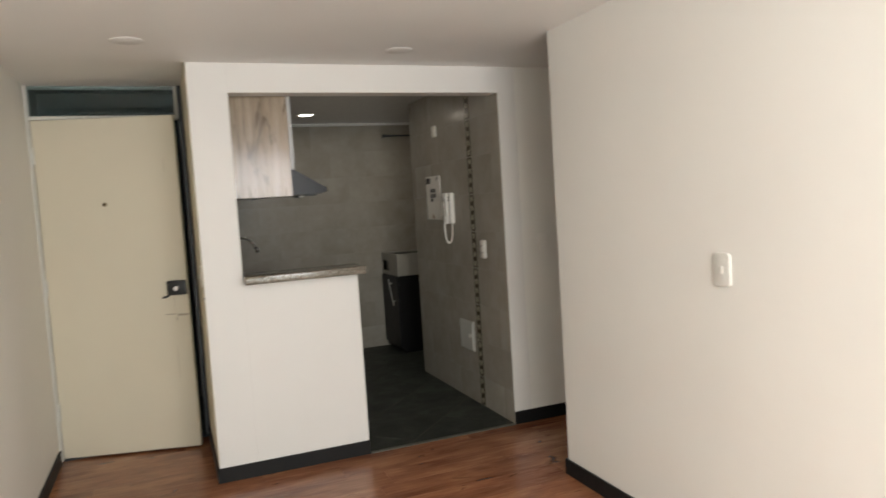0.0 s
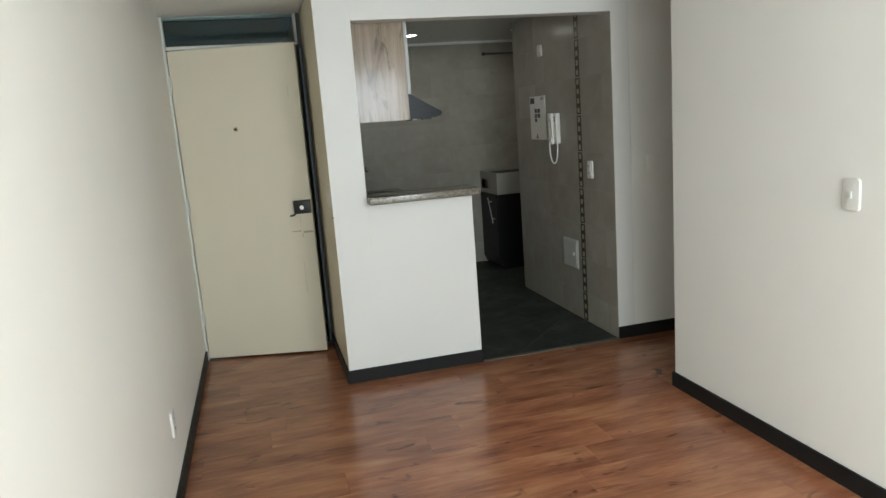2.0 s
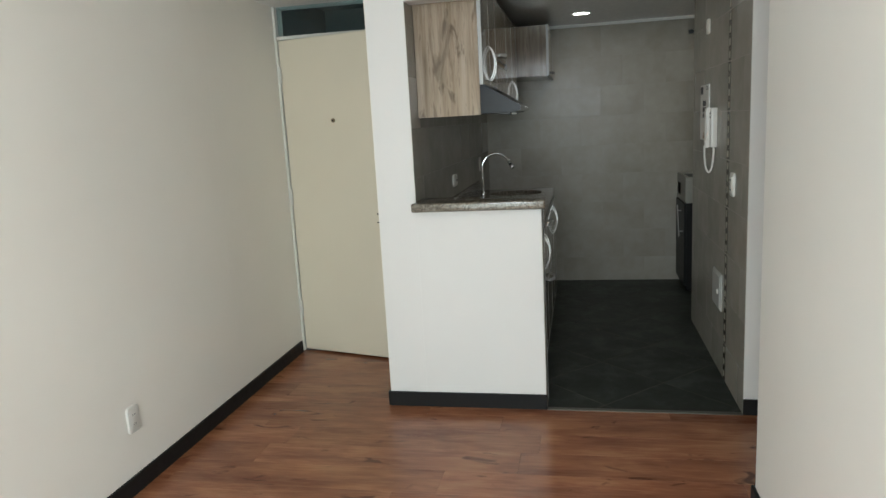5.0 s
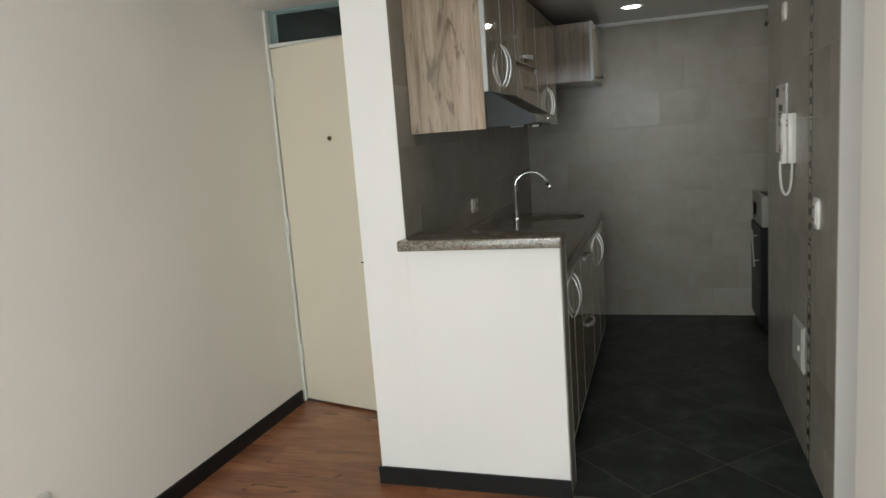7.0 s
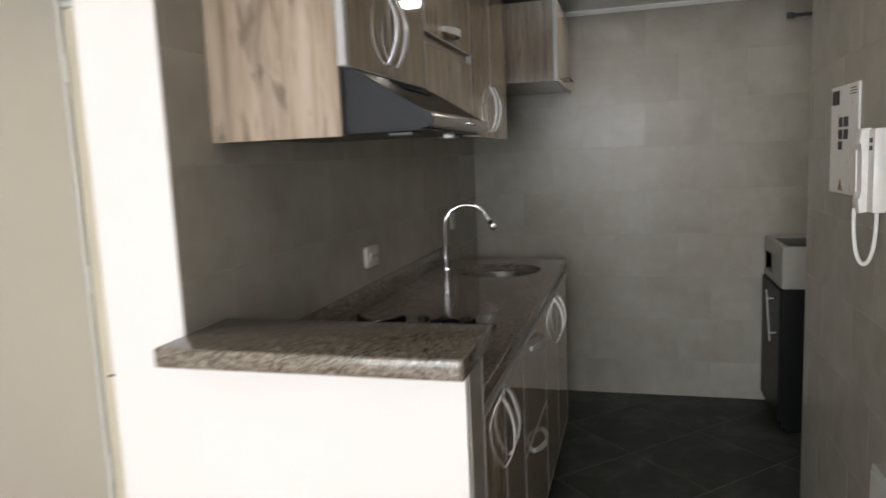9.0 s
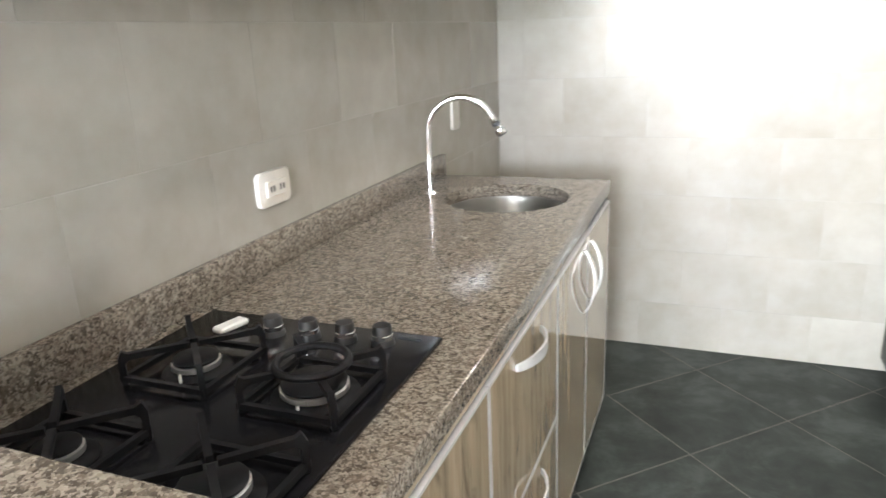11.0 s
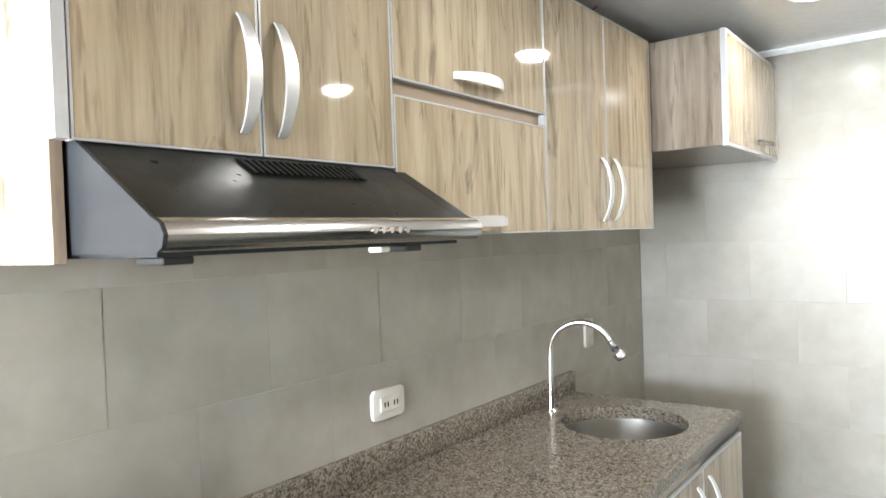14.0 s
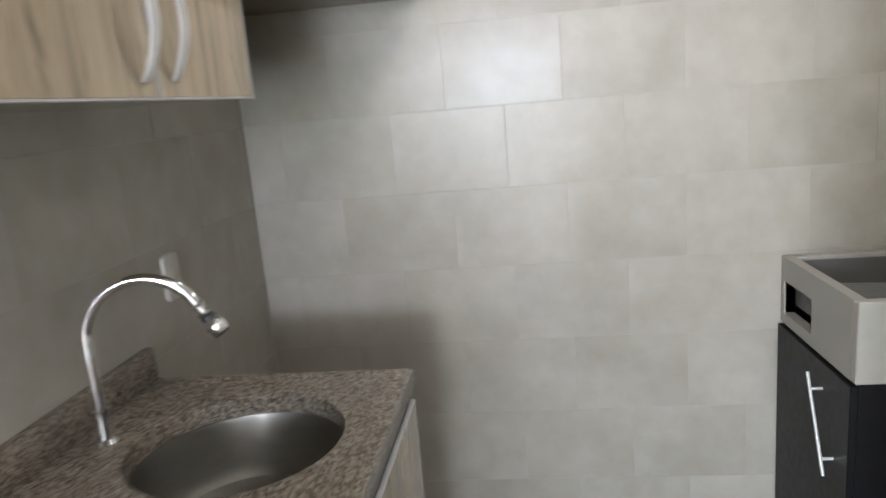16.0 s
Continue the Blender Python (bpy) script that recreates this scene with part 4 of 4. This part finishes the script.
# ---------------------------------------------------------------- laundry nook
def laundry():
    x0, x1, y0, y1, z0, z1 = 1.831, 2.43, 2.378, YF - 0.003, 0.738, 0.945
    t = thing("laundry_tub", (2.1, 2.6, z0), "grey cast stone laundry tub with soap niche on black cabinet", "laundry tub")
    w = 0.030
    part("near_wall", B(x0, x1, y0, y0 + w, z0, z1, bevel=0.003), STONE, t)
    part("far_wall", B(x0, x1, y1 - 0.03, y1, z0, z1, bevel=0.003), STONE, t)
    part("end_wall", B(x1 - w, x1, y0 + w, y1 - 0.03, z0, z1), STONE, t)
    part("basin_floor", B(x0 + w, x1 - w, y0 + w, y1 - 0.03, z0, z0 + 0.06), STONE, t)
    # front side with the niche cut through
    n0, n1, m0, m1 = 2.645, 2.845, 0.772, 0.872
    bm, rings = bmesh.new(), []
    for x in (x0 + 0.0005, x0 + w):
        for a, b, c, d in ((y0 + w, y1 - 0.03, z0, z1 - 0.0005), (n0, n1, m0, m1)):
            rings.append([bm.verts.new((x, u, v)) for u, v in ((a, c), (b, c), (b, d), (a, d))])
    for p, q in ((0, 1), (1, 3), (3, 2), (2, 0)):
        for i in range(4):
            j = (i + 1) % 4
            bm.faces.new((rings[p][i], rings[p][j], rings[q][j], rings[q][i]))
    part("front_wall", bm, STONE, t)
    bm = B(x0 + w, x1 - w, y1 - 0.036, y1 - 0.0302, z0 + 0.061, z1 - 0.012)
    box(bm, x1 - w - 0.006, x1 - w - 0.0002, y0 + w + 0.001, y1 - 0.037, z0 + 0.061, z1 - 0.012)
    box(bm, x0 + w + 0.021, x1 - w - 0.007, y0 + 0.281, y1 - 0.037, z0 + 0.061, z0 + 0.066)
    part("lining", bm, STONEDARK, t, "dark worn inside of the tub")
    part("niche", B(x0 + w, x0 + w + 0.02, n0 - 0.01, n1 + 0.01, m0 - 0.01, m1 + 0.01), STONEDARK, t, "dark soap niche")
    board = part("washboard", B(x0 + w + 0.021, x1 - w, y0 + w + 0.001, y0 + 0.28, z0 + 0.061, z0 + 0.165), STONEDARK, t, "ribbed dark washboard")
    for i in range(9):
        y = y0 + 0.07 + i * 0.022
        part("rib", tube(bmesh.new(), [(x0 + w + 0.03, y, z0 + 0.175), (x1 - w - 0.03, y, z0 + 0.150)], 0.010, 8), STONEDARK, board)
    c = thing("laundry_cabinet", (2.1, 2.62, 0), "black board cabinet with a crooked steel handle, under the tub", "cabinet")
    part("body", B(1.8425, 2.42, 2.386, YF - 0.004, 0.02, z0 - 0.001), BLACKWOOD, c)
    d = part("door", B(1.823, 1.8422, 2.386, 2.868, 0.06, 0.730, bevel=0.0015), BLACKWOOD, c)
    part("plinth", B(1.88, 2.41, 2.40, YF - 0.006, 0.0, 0.0198), BLACKWOOD, c)
    # the bar hangs askew on its two posts
    bm = tube(bmesh.new(), [(1.792, 2.560, 0.700), (1.792, 2.445, 0.460)], 0.0048, 10)
    for f in (0.17, 0.84):
        cyl(bm, (1.792, 2.560 - 0.115 * f, 0.700 - 0.24 * f), 0.0045, 0.0045, 0.031, "x", 8)
    part("handle", bm, HANDLE, d, "crooked steel bar handle")
    r = thing("hanging_rod", (2.2, 2.79, 2.10), "dark metal clothes rod on a wall bracket, high in the nook", "rod")
    part("rod", tube(bmesh.new(), [(1.925, 2.80, 2.10), (XN + 0.001, 2.80, 2.10)], 0.009, 12), FRAMEDARK, r)
    part("rod_end", lathe(bmesh.new(), (1.922, 2.80, 2.082), [(0, 0), (0.016, 0.004), (0.019, 0.018), (0.016, 0.032), (0, 0.036)], 18), FRAMEDARK, r)
    part("bracket", tube(bmesh.new(), [(1.95, 2.80, 2.10), (1.95, YF + 0.001, 2.10)], 0.008, 10), FRAMEDARK, r)


laundry()

# ---------------------------------------------------------------- tiles and planks
PIECES = {}
random.seed(7)


def piece(name, key, build, mat, parent, at):
    """One tile or plank; alike ones share their mesh."""
    if key not in PIECES:
        PIECES[key] = mesh_of(name, build(), mat, smooth=False)
    ob = new(name, PIECES[key])
    ob.location = at
    ob.parent = parent
    return ob


def tile_run(parent, axis, plane, sign, u0, u1, z0, z1, joint_u, joint_z, skip=()):
    """Running-bond wall tiles 0.354 x 0.250 on the plane axis = plane; sign: the way that they face."""
    W, HT, g = 0.354, 0.250, 0.0016
    k0 = math.floor((z0 - joint_z) / HT)
    for k in range(k0, 40):
        a, b = max(z0, joint_z + k * HT), min(z1, joint_z + (k + 1) * HT)
        if a >= z1:
            break
        off = joint_u + (W / 2 if k % 2 else 0)
        j0 = math.floor((u0 - off) / W)
        for j in range(j0, j0 + 40):
            c, d = max(u0, off + j * W), min(u1, off + (j + 1) * W)
            if c >= u1:
                break
            for c, d in ([(c, d)] if not skip else [(c, min(d, skip[0])), (max(c, skip[1]), d)]):
                w, h = round(d - c - g, 4), round(b - a - g, 4)
                if w < 0.006 or h < 0.006:
                    continue

                def build(w=w, h=h):
                    t = 0.006
                    bm = box(bmesh.new(), *((-t, 0, -w / 2, w / 2) if axis == "x" else (-w / 2, w / 2, -t, 0)), -h / 2, h / 2) if sign > 0 else box(bmesh.new(), *((0, t, -w / 2, w / 2) if axis == "x" else (-w / 2, w / 2, 0, t)), -h / 2, h / 2)
                    n = 0 if axis == "x" else 1
                    rim = [e for e in bm.edges if all(abs(v.co[n]) < 1e-5 for v in e.verts)]
                    bmesh.ops.bevel(bm, geom=rim, offset=0.0005, segments=1, profile=0.5, affect="EDGES")
                    return bm

                lean = (random.random() - 0.5) * 0.0003
                at = (plane + lean, (c + d) / 2, (a + b) / 2) if axis == "x" else ((c + d) / 2, plane + lean, (a + b) / 2)
                tile = piece("tile", (axis, sign, w, h), build, TILE, parent, at)
                r1, r2 = random.uniform(-0.002, 0.002), random.uniform(-0.002, 0.002)
                tile.rotation_euler = (0, r1, r2) if axis == "x" else (r1, 0, r2)


part("grout", B(XP - 0.0024, XP - 0.0006, 0.0015, YF, 0.0, HK), GROUT, wall_partition)
part("grout", B(XK + 0.0006, XK + 0.0024, 0.0015, YK, 0.0, HK), GROUT, wall_kitchen)
part("grout", B(XK + 0.003, XK + 0.121, YK + 0.0002, YK + 0.002, 0.0, HK), TILE, wall_kitchen)
tile_run(wall_partition, "x", XP, 1, 0.0025, YF - 0.001, 0.0, HK - 0.002, 0.203, -0.045)
tile_run(wall_far, "y", YF, -1, XP + 0.002, XN - 0.002, 0.0, HK - 0.002, 0.140, -0.040)
tile_run(wall_kitchen, "x", XK, -1, 0.0025, YK - 0.002, 0.0, HEAD + 0.17, 0.130, -0.045, skip=(0.4275, 0.4965))

# upright mosaic border: strips with bronze inlays
for k in range(9):
    z0, z1 = max(0.001, -0.045 + k * 0.25), min(HK - 0.002, 0.205 + k * 0.25)
    s = part("border_strip", B(XK, XK + 0.006, 0.429, 0.495, z0 + 0.003, z1 - 0.003, bevel=0.0008), BAND, wall_kitchen, "dark glass mosaic border")
    n = max(1, round((z1 - z0) / 0.0625))
    for j in range(n):
        zc = z0 + (j + 0.5) * (z1 - z0) / n
        part("inlay", B(XK - 0.0012, XK + 0.001, 0.448, 0.476, zc - 0.017, zc + 0.017), BANDGOLD, s)


def clip(poly, n, d):
    """The part of a flat polygon where n . p <= d."""
    out = []
    for i, p in enumerate(poly):
        q = poly[(i + 1) % len(poly)]
        a, b = p[0] * n[0] + p[1] * n[1] - d, q[0] * n[0] + q[1] * n[1] - d
        if a <= 0:
            out.append(p)
        if (a < 0 < b) or (b < 0 < a):
            f = a / (a - b)
            out.append((p[0] + f * (q[0] - p[0]), p[1] + f * (q[1] - p[1])))
    return out


def flat_tile(poly, z0, z1, bevel=0.0012):
    bm = bmesh.new()
    top = [bm.verts.new((x, y, z1)) for x, y in poly]
    bot = [bm.verts.new((x, y, z0)) for x, y in poly]
    f = bm.faces.new(top)
    bm.faces.new(bot[::-1])
    for i in range(len(poly)):
        j = (i + 1) % len(poly)
        bm.faces.new((top[j], top[i], bot[i], bot[j]))
    bmesh.ops.bevel(bm, geom=list(f.edges), offset=bevel, segments=1, profile=0.5, affect="EDGES")
    return bm


S, G = 0.652, 0.0026
for i in range(-6, 14):
    for j in range(-10, 10):
        p0, p1 = 2.488 + (i - 4) * S + G, 2.488 + (i - 3) * S - G
        q0, q1 = 0.902 + (j - 2) * S + G, 0.902 + (j - 1) * S - G
        poly = [((p - q) / 2, (p + q) / 2) for p, q in ((p0, q0), (p1, q0), (p1, q1), (p0, q1))]
        for n, d in (((-1, 0), -0.202), ((1, 0), XN - 0.001), ((0, -1), -0.0165), ((0, 1), YF - 0.001)):
            poly = clip(poly, n, d) if poly else poly
        if len(poly) < 3 or max(p[0] for p in poly) - min(p[0] for p in poly) < 0.02 or max(p[1] for p in poly) - min(p[1] for p in poly) < 0.02:
            continue
        # nothing under the bar or behind the side wall
        if max(p[1] for p in poly) < 0.125 and max(p[0] for p in poly) < BAR or min(p[0] for p in poly) > XK + 0.01 and max(p[1] for p in poly) < YK - 0.1:
            continue
        c = (sum(p[0] for p in poly) / len(poly), sum(p[1] for p in poly) / len(poly))
        local = [(p[0] - c[0], p[1] - c[1]) for p in poly]
        key = ("slate", *[round(k, 3) for p in local for k in p])
        piece("floor_tile", key, lambda: flat_tile(local, -0.008, 0.0), SLATE, floor_kitchen, (c[0], c[1], 0.0))

LEN, WID = 1.21, 0.190
y = -0.870 - 0.19 * 25
rng = random.Random(4)
while y < YD + 0.05:
    start = {-0.870: 0.42, -1.060: 0.236}.get(round(y, 3), rng.uniform(0, LEN))
    k = math.floor((XL - start) / LEN)
    # a row that crosses the line of the front wall goes on only into the entrance
    spans = [(max(y, BACK), min(y + WID, 0.0), XL - 0.005, XR + 0.005 if y + WID < YR else XC)] if y < -0.01 else []
    if y + WID > 0.01:
        spans.append((max(y, 0.0), min(y + WID, YD + 0.05), XL - 0.005, 0.002))
    for ya, yb, lim0, lim1 in spans:
        for j in range(k, k + 6):
            x0, x1 = max(start + j * LEN, lim0), min(start + (j + 1) * LEN, lim1)
            w, h = round(x1 - x0 - 0.0005, 4), round(yb - ya - (0.0005 if yb < 0 or ya > 0 else 0.0), 4)
            if w < 0.01 or h < 0.01:
                continue

            def build(w=w, h=h):
                return flat_tile([(-w / 2, -h / 2), (w / 2, -h / 2), (w / 2, h / 2), (-w / 2, h / 2)], -0.0105, 0.0, 0.0005)

            piece("plank", ("plank", w, h), build, PLANK, floor_living, ((x0 + x1) / 2, (ya + yb) / 2, 0.0))
    y += WID
